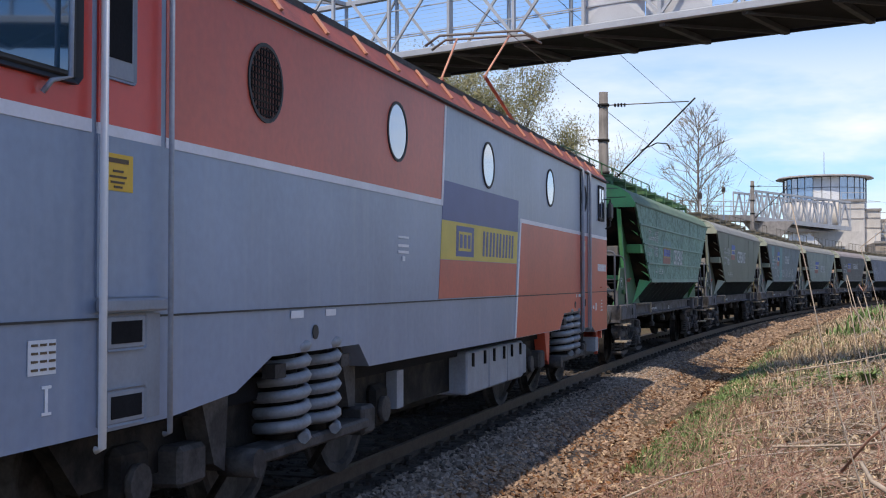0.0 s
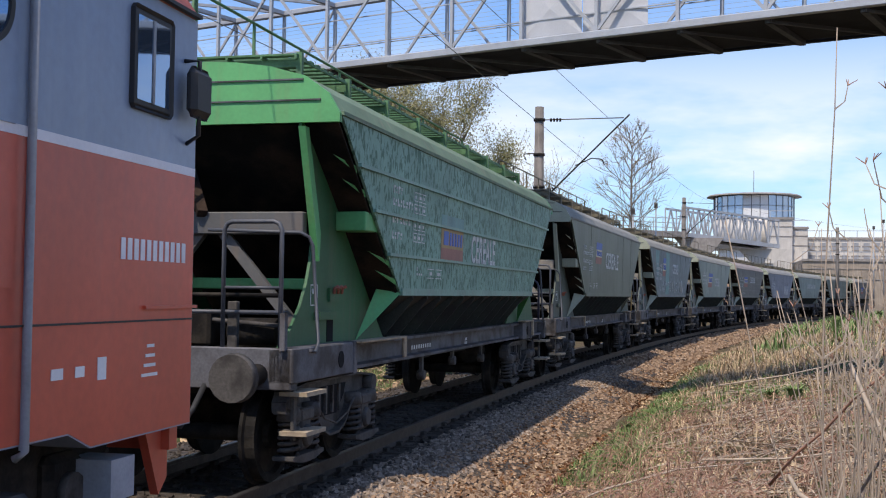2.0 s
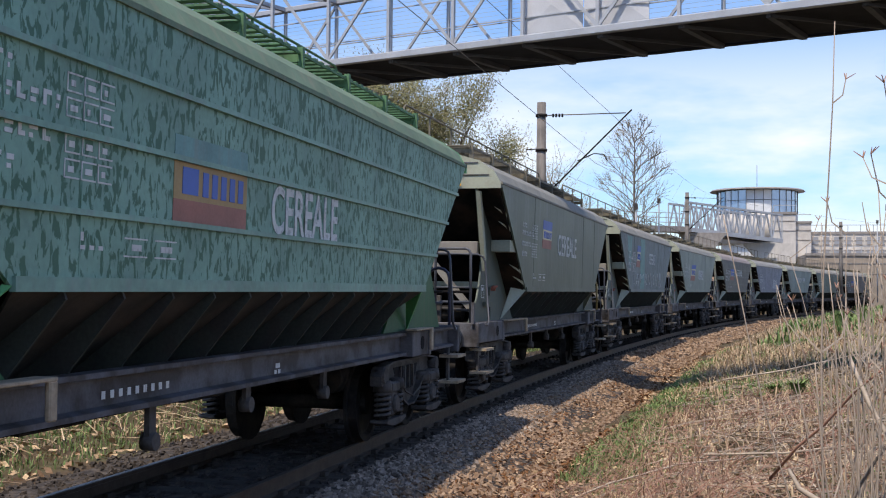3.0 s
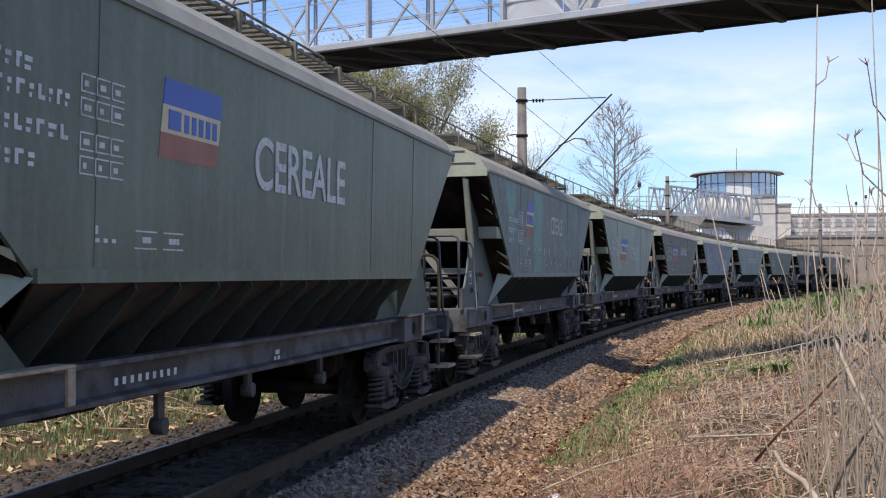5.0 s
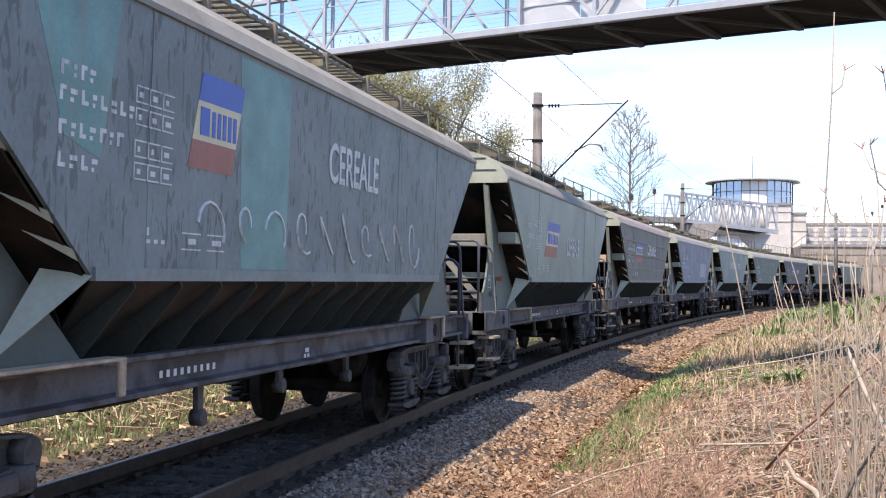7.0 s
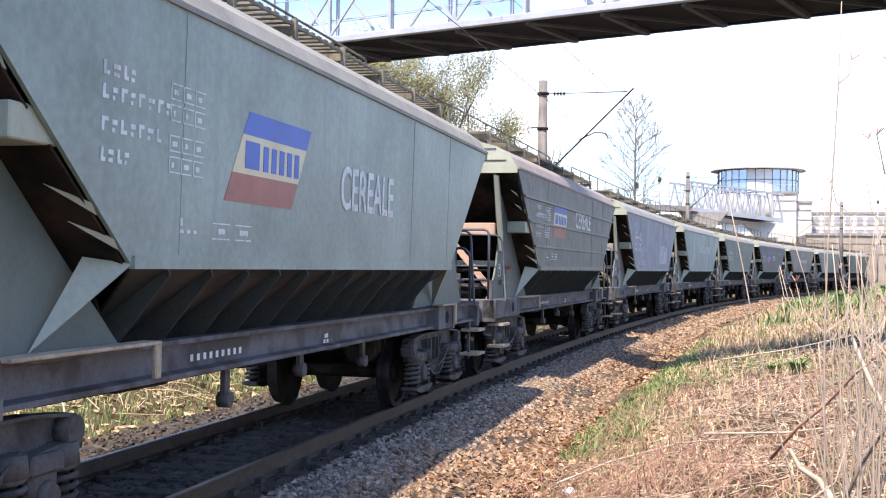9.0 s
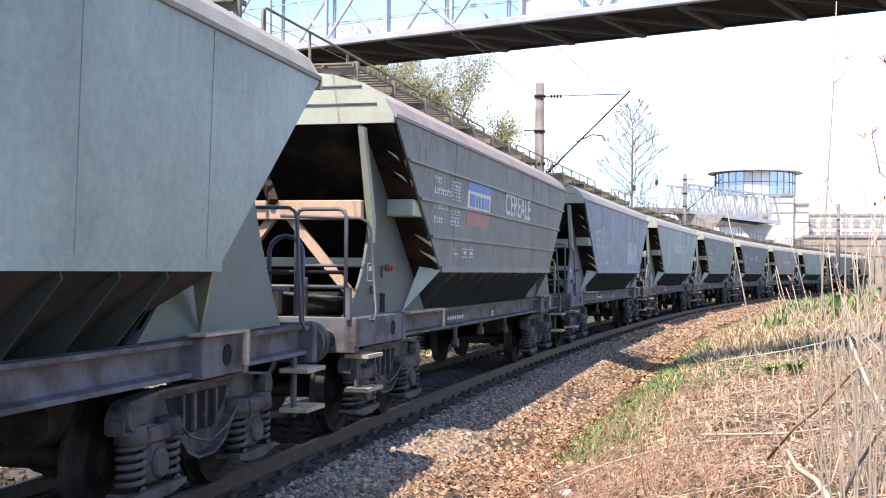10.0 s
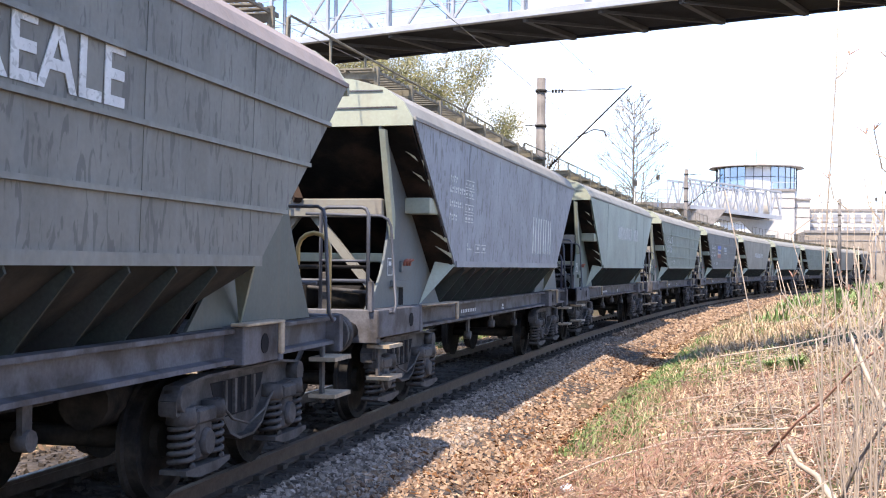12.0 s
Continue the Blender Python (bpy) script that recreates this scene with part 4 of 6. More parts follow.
    part("pane", box(B(), 1.522, 1.526, c - 16.73, c - 16.50, 3.02, 3.57), M["dark"], d)
    part("door_sill", box(B(), 1.50, 1.57, c - 16.80, c - 16.17, 1.66, 1.73, 0.01), M["grey_step"], lo)
    part("step_panel", box(B(), 1.50, 1.514, c - 16.78, c - 16.17, 1.06, 1.645), M["grey_step"], lo)
    for z in (1.47, 1.07):
        s = part("step_pocket", box(B(), 1.514, 1.530, c - 16.74, c - 16.34, z - 0.02, z + 0.18, 0.02), M["grey_step"], lo)
        part("step_mouth", box(B(), 1.528, 1.534, c - 16.69, c - 16.39, z + 0.02, z + 0.14), M["dark"], s)
    for y in (-16.83, -16.15):
        part("grab_rail", tube(B(), [(1.50, y + c, 3.66), (1.57, y + c, 3.6), (1.57, y + c, 0.96), (1.53, y + c, 0.95)], 0.022 if y < -16.5 else 0.017, 8), M["white_plate"] if y < -16.5 else M["box_grey"], lo)
    part("warning_sign", box(B(), 1.513, 1.517, c - 16.77, c - 16.47, 2.31, 2.51), M["yellow_sign"], lo, "yellow warning notice with small print")
    part("sign_print", bars(B(), 1.518, [(c - 16.72, 2.46, 0.2, 0.025), (c - 16.67, 2.41, 0.1, 0.012), (c - 16.70, 2.38, 0.16, 0.012), (c - 16.69, 2.35, 0.13, 0.012), (c - 16.66, 2.325, 0.08, 0.012)]), M["ink"], lo)
    w = part("cab_window", box(B(), 1.502, 1.525, c - 18.6, c - 16.98, 2.82, 3.62, 0.04), M["rubber"], lo)
    part("pane", box(B(), 1.525, 1.530, c - 18.5, c - 17.05, 2.88, 3.58), M["cab_glass"], w)
    part("window_rail", tube(B(), [(1.53, c - 17.3, 2.74), (1.57, c - 17.28, 2.80), (1.57, c - 17.13, 2.84), (1.57, c - 17.12, 3.6)], 0.014), M["box_grey"], lo)
    # end fittings
    for s in (-1, 1):
        part("buffer", tube(B(), [(0.88 * s, c, 1.06), (0.88 * s, c + 0.34, 1.06)], 0.11, 12), M["loco_red"], lo)
        part("buffer_plate", tube(B(), [(0.88 * s, c + 0.34, 1.06), (0.88 * s, c + 0.38, 1.06)], 0.23, 16), M["bogie"], lo)
    part("buffer_beam", box(B(), -1.4, 1.4, c - 0.1, c + 0.02, 0.75, 1.25), M["loco_red"], lo)
    part("end_skirt", prism(B(), poly((-0.35, 0.92), (0, 0.92), (0.0, 0.55), (-0.12, 0.45)), 1.28, 1.34), M["loco_red"], lo)
    part("end_step", box(B(), 1.1, 1.45, c - 1.0, c - 0.7, 0.55, 0.80), M["box_grey"], lo)
    # under the floor
    for i, (y0, y1) in enumerate(((-9.03, -8.05), (-8.03, -7.1), (-7.08, -6.2))):
        b = part("equipment_box", box(B(), 0.5, 1.32, c + y0, c + y1, 0.50, 1.0, 0.02), M["box_grey"], lo, "light grey underfloor equipment box")
        for k in (0.2, 0.75):
            part("latch", box(B(), 1.32, 1.345, c + y0 + k * (y1 - y0), c + y0 + k * (y1 - y0) + 0.04, 0.82, 0.98), M["bogie"], b)
    part("equipment_box", box(B(), 0.5, 1.22, c - 6.1, c - 5.55, 0.50, 0.92, 0.02), M["box_grey"], lo)
    part("equipment_box", box(B(), 0.6, 1.25, c - 11.3, c - 11.1, 0.58, 0.95), M["box_grey"], lo)
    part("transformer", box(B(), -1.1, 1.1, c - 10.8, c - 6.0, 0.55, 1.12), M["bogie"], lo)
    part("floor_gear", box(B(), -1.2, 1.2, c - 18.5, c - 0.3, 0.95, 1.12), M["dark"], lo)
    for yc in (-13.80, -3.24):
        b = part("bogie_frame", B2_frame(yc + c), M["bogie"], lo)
        for k in (-0.27, 0.33):
            part("coil_spring", coil(B(), 1.30, c + yc + k, 0.66, 1.40, 0.185, 0.047, 6.5, 16), M["spring"], b, "heavy grey coil spring")
            part("spring_core", tube(B(), [(1.30, c + yc + k, 0.6), (1.30, c + yc + k, 1.38)], 0.12, 10), M["bogie"], b)
        part("spring_beam", box(B(), 1.18, 1.46, c + yc - 0.95, c + yc + 1.2, 0.555, 0.65, 0.02), M["bogie_grey"], b)
        part("spring_beam_end", tube(B(), [(1.2, c + yc - 1.0, 0.58), (1.48, c + yc - 1.0, 0.58)], 0.10, 12), M["bogie_grey"], b)
        part("spring_beam_end", box(B(), 1.22, 1.44, c + yc + 1.1, c + yc + 1.4, 0.50, 0.75, 0.03), M["bogie_grey"], b)
        hang = "loco_red" if yc > -8 else "bogie_grey"
        part("hanger", prism(B(), [(c + yc - 1.15, 1.12), (c + yc - 1.55, 1.12), (c + yc - 1.35, 0.62), (c + yc - 1.2, 0.55)], 1.15, 1.32), M[hang], b)
        part("hanger", prism(B(), [(c + yc + 0.85, 1.30), (c + yc + 1.2, 1.12), (c + yc + 1.2, 0.75), (c + yc + 1.05, 0.75)], 1.15, 1.32), M[hang], b)
        for k in (-0.52, 0.52):
            part("damper_box", box(B(), 1.36, 1.46, c + yc + k * 1.2 - 0.09, c + yc + k * 1.2 + 0.09, 1.13, 1.23), M["bogie_grey"], b)
        for k in (-2.15, 0, 2.15):
            part("axle_box", box(B(), 0.95, 1.22, c + yc + k - 0.2, c + yc + k + 0.2, 0.45, 0.85, 0.05), M["bogie"], b)
            part("axle_cap", tube(B(), [(1.2, c + yc + k, 0.62), (1.27, c + yc + k, 0.62)], 0.12, 12), M["bogie_grey"], b)
            w = part("wheelset", wheel_mesh(B(), 0.62), M["bogie_grey"], lo, m=pose(0, c + yc + k, 0.62))
            WHEELS.append((w, 0.62, (0, c + yc + k, 0.62)))
        for k in (-1.75, -0.4, 1.5):
            part("sand_pipe", tube(B(), [(1.05, c + yc + k, 1.0), (1.08, c + yc + k - 0.1, 0.6), (0.85, c + yc + k - 0.2, 0.18)], 0.03), M["bogie"], b)
        part("brake_block", box(B(), 1.0, 1.3, c + yc - 1.75, c + yc - 1.4, 0.52, 0.78, 0.03), M["bogie_grey"], b)
    # roof gear
    for y in (-13.1, -11.9, -10.6, -9.3):
        i = part("insulator", tube(B(), [(0.55, c + y, 4.05), (0.55, c + y, 4.18), (0.55, c + y, 4.28)], 0.10, 10, 0.07), M["orange_roof"], lo)
        for k in range(3):
            part("insulator_disc", tube(B(), [(0.55, c + y, 4.10 + 0.06 * k), (0.55, c + y, 4.12 + 0.06 * k)], 0.13, 12), M["bogie"], i)
    part("roof_conductor", tube(B(), [(0.55, c - 13.1, 4.32), (0.55, c - 9.3, 4.32), (0.55, c - 5, 4.32)], 0.02), M["wire"], lo)
    p = part("pantograph_base", box(B(), -0.75, 0.75, c - 4.3, c - 2.4, 4.16, 4.22), M["pale_frame"], lo)
    for s in (-0.5, 0.5):
        part("lower_arm", tube(B(), [(s, c - 2.5, 4.25), (s * 0.7, c - 4.6, 5.0)], 0.028), M["orange_roof"], p)
        part("upper_arm", tube(B(), [(s * 0.7, c - 4.6, 5.0), (s * 0.9, c - 3.4, 5.86)], 0.018), M["pale_frame"], p)
    for dy in (-0.18, 0.18):
        part("collector_strip", tube(B(), [(-0.95, c - 3.4 + dy, 5.74), (-0.7, c - 3.4 + dy, 5.90), (0.7, c - 3.4 + dy, 5.90), (0.95, c - 3.4 + dy, 5.74)], 0.022), M["wire"], p)
    return lo


def B2_frame(yc):
    bm = B()
    for s in (-1, 1):
        prism(bm, [(yc - 2.9, 0.95), (yc - 2.6, 0.62), (yc - 1.3, 0.62), (yc - 0.9, 0.50), (yc + 0.9, 0.50), (yc + 1.3, 0.62), (yc + 2.6, 0.62), (yc + 2.9, 0.95), (yc + 2.5, 1.0), (yc - 2.5, 1.0)], s * 1.02, s * 1.14)
    box(bm, -1.0, 1.0, yc - 0.3, yc + 0.3, 0.5, 0.95)
    return bm


FRONT, REAR_B = -6.45, 4.30


def make_wagon(ribbed, side_mat):
    """Grain hopper wagon; y = 0 is its middle, the end at -y leads."""
    w = thing("hopper_wagon", "grey grain hopper wagon", "wagon", "hopper wagons of the train")
    top, low, zt, zb = 1.42, 1.38, 3.53, 1.80
    for s in (1, -1):
        c = [(s * low, -4.22, zb), (s * low, REAR_B, zb), (s * top, 6.45, zt), (s * top, FRONT, zt)]
        part("side_wall", slab(B(), c if s > 0 else c[::-1], -0.03), M[side_mat], w)
        part("side_lip", box(B(), *sorted((s * 1.365, s * 1.405)), -4.24, 4.32, zb - 0.012, zb + 0.07), M["paint"], w)
        part("eave", bar(B(), (s * 1.425, FRONT, 3.54), (s * 1.425, 6.45, 3.54), 0.03, 0.04), M["roof_paint"], w)
        if ribbed:
            for z in (2.24, 2.68, 3.10):
                f = (z - zb) / (zt - zb)
                x = s * (low + (top - low) * f + 0.012)
                part("side_rib", bar(B(), (x, -4.22 - 2.23 * f, z), (x, REAR_B + 2.15 * f, z), 0.04, 0.035), M["paint"], w)
        for y in (-3.6, 2.3, 4.1):
            f = 0.99
            part("seam", bar(B(), (s * (low + 0.001), y, zb + 0.08), (s * (top + 0.001), y, zt - 0.02), 0.010, 0.008), M["paint"], w)
        # lower sheet and ribs are coloured darker than the side to carry their shade
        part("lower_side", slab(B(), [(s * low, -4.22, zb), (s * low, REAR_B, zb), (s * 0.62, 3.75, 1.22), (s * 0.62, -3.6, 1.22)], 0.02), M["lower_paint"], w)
        for i in range(12):
            y = -3.75 + i * 0.655
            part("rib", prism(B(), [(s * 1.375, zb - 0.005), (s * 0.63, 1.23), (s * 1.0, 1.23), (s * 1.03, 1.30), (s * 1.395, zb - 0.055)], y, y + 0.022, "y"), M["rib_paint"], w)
        part("solebar", prism(B(), [(s * 1.00, 1.0), (s * 1.14, 1.0), (s * 1.14, 1.035), (s * 1.05, 1.05), (s * 1.05, 1.23), (s * 1.14, 1.245), (s * 1.14, 1.28), (s * 1.00, 1.28)], -7.1, 7.1, "y"), M["sill"], w)
        for e in (-1, 1):
            y0, y1, yh = (-7.12, -5.32, -5.80) if e < 0 else (4.42, 5.28, 4.87)
            h = part("headstock_block", box(B(), *sorted((s * 0.98, s * 1.22)), y0, y1, 0.98, 1.30, 0.012), M["sill"], w)
            part("jack_socket", disc(B(), s * 1.221, yh, 1.14, 0.085, s * 1.226, 18), M["dark"], h)
            part("corner_bracket", box(B(), *sorted((s * 1.10, s * 1.235)), y1 - 0.1, y1 + 0.01, 0.97, 1.31, 0.01), M["sill"], h)
            # side plate between post and sloping end; the trailing end has only a low one
            pts = [(-6.52, 3.47), (-6.16, 2.30), (-6.20, 2.12), (-6.30, 1.90), (-6.46, 1.68), (-6.72, 1.45), (-7.0, 1.29), (-3.75, 1.29), (-4.45, 1.86), (-6.38, 3.47)] if e < 0 else [(-5.70, 2.85), (-5.84, 2.5), (-6.02, 2.1), (-6.27, 1.7), (-6.55, 1.29), (-3.75, 1.29), (-4.45, 1.86)]
            part("end_plate", prism(B(), [(-y * e, z) for y, z in pts], s * 1.00, s * 1.03), M["plate_paint"], w)
            if e < 0:
                part("end_post", prism(B(), [(y, z) for y, z in [(-6.60, 3.40), (-6.16, 2.12), (-6.14, 2.12), (-6.12, 2.40), (-6.49, 3.40)]], s * 1.03, s * 1.10), M["end_paint"], w)
                for z in (3.12, 2.90, 2.20, 2.00):
                    ye = 6.45 - (zt - z) * 1.29
                    fin = [(s * 1.375, -ye + 0.03, z - 0.03), (s * 1.375, -ye + 0.09, z - 0.10), (s * 1.23, -ye - 0.24, z + 0.06)]
                    part("end_fin", slab(B(), fin[::s], 0.012), M["end_paint"], w)
                ye = 6.45 - (zt - 2.56) * 1.29
                part("end_beam", box(B(), *sorted((s * 1.03, s * 1.36)), -ye - 0.30, -ye + 0.2, 2.46, 2.66, 0.01), M["end_paint"], w)
            part("toe_plate", slab(B(), [(s * 1.385, e * 4.24, zb + 0.02), (s * 1.14, e * 4.40, zb + 0.06), (s * 1.035, e * 4.80, 1.29)][::e * s], 0.02), M["end_paint"], w)
    roof = [(1.42, 3.53), (1.30, 3.73), (1.06, 3.90), (0.70, 4.0), (0.35, 4.05), (0, 4.07), (-0.35, 4.05), (-0.70, 4.0), (-1.06, 3.90), (-1.30, 3.73), (-1.42, 3.53)]
    part("roof", prism(B(), roof, FRONT - 0.03, 6.48, "y"), M["roof_paint"], w, "dusty pale curved roof")
    for e in (-1, 1):
        g = part("gable", prism(B(), [(-1.42, 3.45)] + [(x, z + 0.004) for x, z in roof[::-1]] + [(1.42, 3.45)], e * 6.46, e * 6.52, "y"), M["end_paint"], w)
        for z in (3.66, 3.86):
            part("gable_seam", box(B(), -1.28 + (z - 3.6) * 0.9, 1.28 - (z - 3.6) * 0.9, *sorted((e * 6.52, e * 6.535)), z, z + 0.015), M["sill"], g)
        # sloping sheets coloured near black for the shade of the end recess
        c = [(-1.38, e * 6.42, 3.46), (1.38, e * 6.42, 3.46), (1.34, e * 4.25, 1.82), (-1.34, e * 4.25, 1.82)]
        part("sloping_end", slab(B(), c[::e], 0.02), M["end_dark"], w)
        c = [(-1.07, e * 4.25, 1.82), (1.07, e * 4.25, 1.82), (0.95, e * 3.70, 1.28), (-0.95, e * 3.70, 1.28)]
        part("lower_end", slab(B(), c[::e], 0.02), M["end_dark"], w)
        if e < 0:
            part("cross_beam", box(B(), -1.0, 1.0, -6.36, -6.24, 2.38, 2.60, 0.01), M["end_paint"], w)
            for s in (-1, 1):
                part("end_strut", bar(B(), (s * 0.1, -6.26, 2.42), (s * 0.98, -6.2, 1.36), 0.08, 0.10), M["end_paint"], w)
            part("floor_beam", box(B(), -0.98, 0.98, -6.02, -5.94, 1.84, 1.95, 0.01), M["end_paint"], w)
            for x, h in ((-0.75, 1.7), (-0.15, 1.62), (0.45, 1.72)):
                part("floor_post", box(B(), x - 0.05, x + 0.05, -6.75, -6.68, 1.27, h, 0.01), M["bogie_grey"], w)
            part("floor_rod", tube(B(), [(-0.9, -6.6, 1.5), (-0.2, -6.4, 1.55), (0.9, -6.5, 1.48)], 0.025), M["bogie_grey"], w)
            part("lamp_bracket", bar(B(), (1.13, -7.13, 1.28), (1.13, -7.13, 1.62), 0.07, 0.05), M["sill"], w)
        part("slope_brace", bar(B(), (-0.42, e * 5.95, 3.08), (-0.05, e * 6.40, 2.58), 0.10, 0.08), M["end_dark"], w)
        part("end_floor", box(B(), -1.0, 1.0, *sorted((e * 3.9, e * 7.05)), 1.20, 1.27), M["bogie"], w)
        part("headstock", box(B(), -1.2, 1.2, *sorted((e * 7.0, e * 7.12)), 0.92, 1.30, 0.01), M["sill"], w)
        for s in (-1, 1):
            part("buffer", tube(B(), [(0.88 * s, e * 7.12, 1.06), (0.88 * s, e * 7.60, 1.06)], 0.10, 12), M["bogie"], w)
            part("buffer_head", tube(B(), [(0.88 * s, e * 7.60, 1.06), (0.88 * s, e * 7.70, 1.06)], 0.22, 18, 0.21), M["bogie_grey"], w)
        part("coupler", tube(B(), [(0, e * 7.1, 1.02), (0, e * 7.5, 0.98), (0, e * 7.72, 0.92)], 0.07, 6), M["bogie"], w)
        part("brake_hose", tube(B(), [(0.35, e * 7.1, 0.95), (0.36, e * 7.35, 0.75), (0.34, e * 7.55, 0.62), (0.3, e * 7.72, 0.66)], 0.03, 6), M["rubber"], w)
        part("brake_gear", box(B(), -0.55, 0.1, *sorted((e * 6.0, e * 6.5)), 1.27, 1.62, 0.03), M["bogie"], w)
        part("brake_gear", tube(B(), [(0.25, e * 6.3, 1.42), (0.75, e * 6.3, 1.42)], 0.14, 12), M["bogie"], w)
        part("end_rod", tube(B(), [(-1.0, e * 6.85, 1.62), (1.0, e * 6.85, 1.62)], 0.022), M["rail_paint"], w)
        part("end_rod", tube(B(), [(-1.0, e * 6.85, 1.78), (1.0, e * 6.85, 1.78)], 0.022), M["bogie"], w)
        # steps and grab rails at the corner
        for s in (-1, 1):
            ys = e * 6.75
            st = part("step_hanger", box(B(), *sorted((s * 1.14, s * 1.17)), *sorted((ys - 0.2, ys - 0.12)), 0.45, 1.0), M["bogie_grey"], w)
            part("step_board", box(B(), *sorted((s * 1.05, s * 1.32)), ys - 0.26, ys + 0.26, 0.86, 0.90), M["wood"], st)
            part("step_board", box(B(), *sorted((s * 1.05, s * 1.32)), ys - 0.26, ys + 0.26, 0.50, 0.54), M["wood"], st)
            part("grab_rail", tube(B(), [(s * 1.235, e * 6.72, 1.27), (s * 1.25, e * 6.62, 1.25), (s * 1.24, e * 6.52, 1.34), (s * 1.18, e * 6.55, 2.26), (s * 1.15, e * 6.58, 2.34), (s * 1.08, e * 6.62, 2.38), (s * 0.2, e * 6.78, 2.40)], 0.018), M["rail_paint"], w)
        if e < 0:
            part("end_handrail", tube(B(), [(0.5, -7.06, 1.28), (0.5, -7.06, 2.38), (0.53, -7.06, 2.44), (0.58, -7.06, 2.46), (0.99, -7.06, 2.46), (1.04, -7.06, 2.44), (1.07, -7.06, 2.38), (1.07, -7.06, 1.1)], 0.022, 8), M["rail_paint"], w)
            part("end_handrail", tube(B(), [(0.5, -7.06, 1.85), (1.07, -7.06, 1.85)], 0.016), M["rail_paint"], w)
        else:
            part("end_handrail", tube(B(), [(0.72, 7.06, 1.2), (0.72, 7.06, 1.98), (0.75, 7.06, 2.06), (0.81, 7.06, 2.11), (0.89, 7.06, 2.13), (0.97, 7.06, 2.11), (1.03, 7.06, 2.06), (1.06, 7.06, 1.98), (1.06, 7.06, 1.10)], 0.024, 8), M["hand_obj"], w)
    # ladder on the leading end
    lad = part("ladder", tube(B(), [(-0.62, -6.95, 1.3), (-0.62, -6.6, 3.5), (-0.62, -6.5, 3.9)], 0.022), M["rail_paint"], w)
    part("ladder_stile", tube(B(), [(-0.22, -6.95, 1.3), (-0.22, -6.6, 3.5), (-0.22, -6.5, 3.9)], 0.022), M["rail_paint"], lad)
    for i in range(7):
        z = 1.55 + 0.3 * i
        part("rung", tube(B(), [(-0.62, -6.95 + (z - 1.3) * 0.159, z), (-0.22, -6.95 + (z - 1.3) * 0.159, z)], 0.014), M["rail_paint"], lad)
    # roof walkway on brackets, with a rail on its far edge
    bm = B()
    for i in range(62):
        y = -6.1 + i * 0.2
        box(bm, -0.34, 0.80, y, y + 0.105, 4.195, 4.215)
    for x in (-0.33, 0.04, 0.42, 0.79):
        box(bm, x - 0.012, x + 0.012, -6.1, 6.2, 4.17, 4.195)
    part("walkway_grating", bm, M["grating"], w, "steel grating walkway along the roof")
    for i in range(9):
        y = -6.0 + 1.5 * i
        part("walkway_bracket", box(B(), -0.36, 0.82, y - 0.025, y + 0.025, 4.09, 4.17), M["grating"], w)
        part("bracket_leg", bar(B(), (0.80, y, 3.92), (0.80, y, 4.24), 0.06), M["grating"], w)
        part("railing_post", bar(B(), (-0.36, y, 3.96), (-0.36, y, 4.92), 0.03), M["grating"], w)
    part("railing", tube(B(), [(-0.36, -6.1, 4.22), (-0.36, -6.06, 4.88), (-0.36, -5.95, 4.93), (-0.36, 5.95, 4.93), (-0.36, 6.06, 4.88), (-0.36, 6.1, 4.22)], 0.018), M["grating"], w)
    for y in (-4.2, -1.4, 1.4, 4.2):
        part("roof_hatch", box(B(), -0.98, -0.45, y - 0.45, y + 0.45, 3.85, 4.02, 0.03), M["roof_paint"], w)
    # gear under the hoppers
    for y in (-2.4, 0.0, 2.4):
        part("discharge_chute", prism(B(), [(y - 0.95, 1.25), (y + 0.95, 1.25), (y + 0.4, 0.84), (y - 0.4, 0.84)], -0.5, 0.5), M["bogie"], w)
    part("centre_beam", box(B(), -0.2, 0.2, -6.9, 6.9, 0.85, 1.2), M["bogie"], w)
    for y, z in ((-2.05, 0.62), (-0.35, 0.72), (1.6, 0.66)):
        h = part("lever_hanger", box(B(), 1.02, 1.06, y - 0.05, y + 0.05, z + 0.1, 1.02), M["bogie_grey"], w)
        part("lever_boss", tube(B(), [(0.99, y, z + 0.12), (1.09, y, z + 0.12)], 0.065, 10), M["bogie_grey"], h)
    part("brake_rod", tube(B(), [(0.7, -4.2, 0.92), (0.7, 4.2, 0.92)], 0.02), M["bogie"], w)
    part("air_tank", tube(B(), [(0.5, 3.2, 0.8), (0.5, 4.1, 0.8)], 0.2, 12), M["bogie"], w)
    lev = part("release_lever", box(B(), 1.15, 1.30, -5.35, -3.65, 1.285, 1.31, 0.006), M["wood"], w)
    part("lever_grip", box(B(), 1.26, 1.30, -3.73, -3.65, 1.06, 1.29, 0.01), M["wood"], lev)
    lev = part("release_lever", box(B(), 1.15, 1.30, 4.3, 5.15, 1.305, 1.33, 0.006), M["wood"], w)
    part("lever_grip", box(B(), 1.26, 1.30, 5.07, 5.15, 1.04, 1.31, 0.01), M["wood"], lev)
    part("valve_box", box(B(), 1.03, 1.06, -5.70, -5.30, 1.72, 1.86), M["plate_paint"], w)
    for k in range(3):
        part("valve_knob", tube(B(), [(1.07, -5.62 + 0.12 * k, 1.80), (1.08, -5.62 + 0.12 * k, 1.86), (1.12, -5.61 + 0.12 * k, 1.88)], 0.018, 7), M["knob_red"], w)
    part("brake_handle_box", box(B(), 1.03, 1.09, -6.08, -5.50, 1.54, 1.62), M["plate_paint"], w)
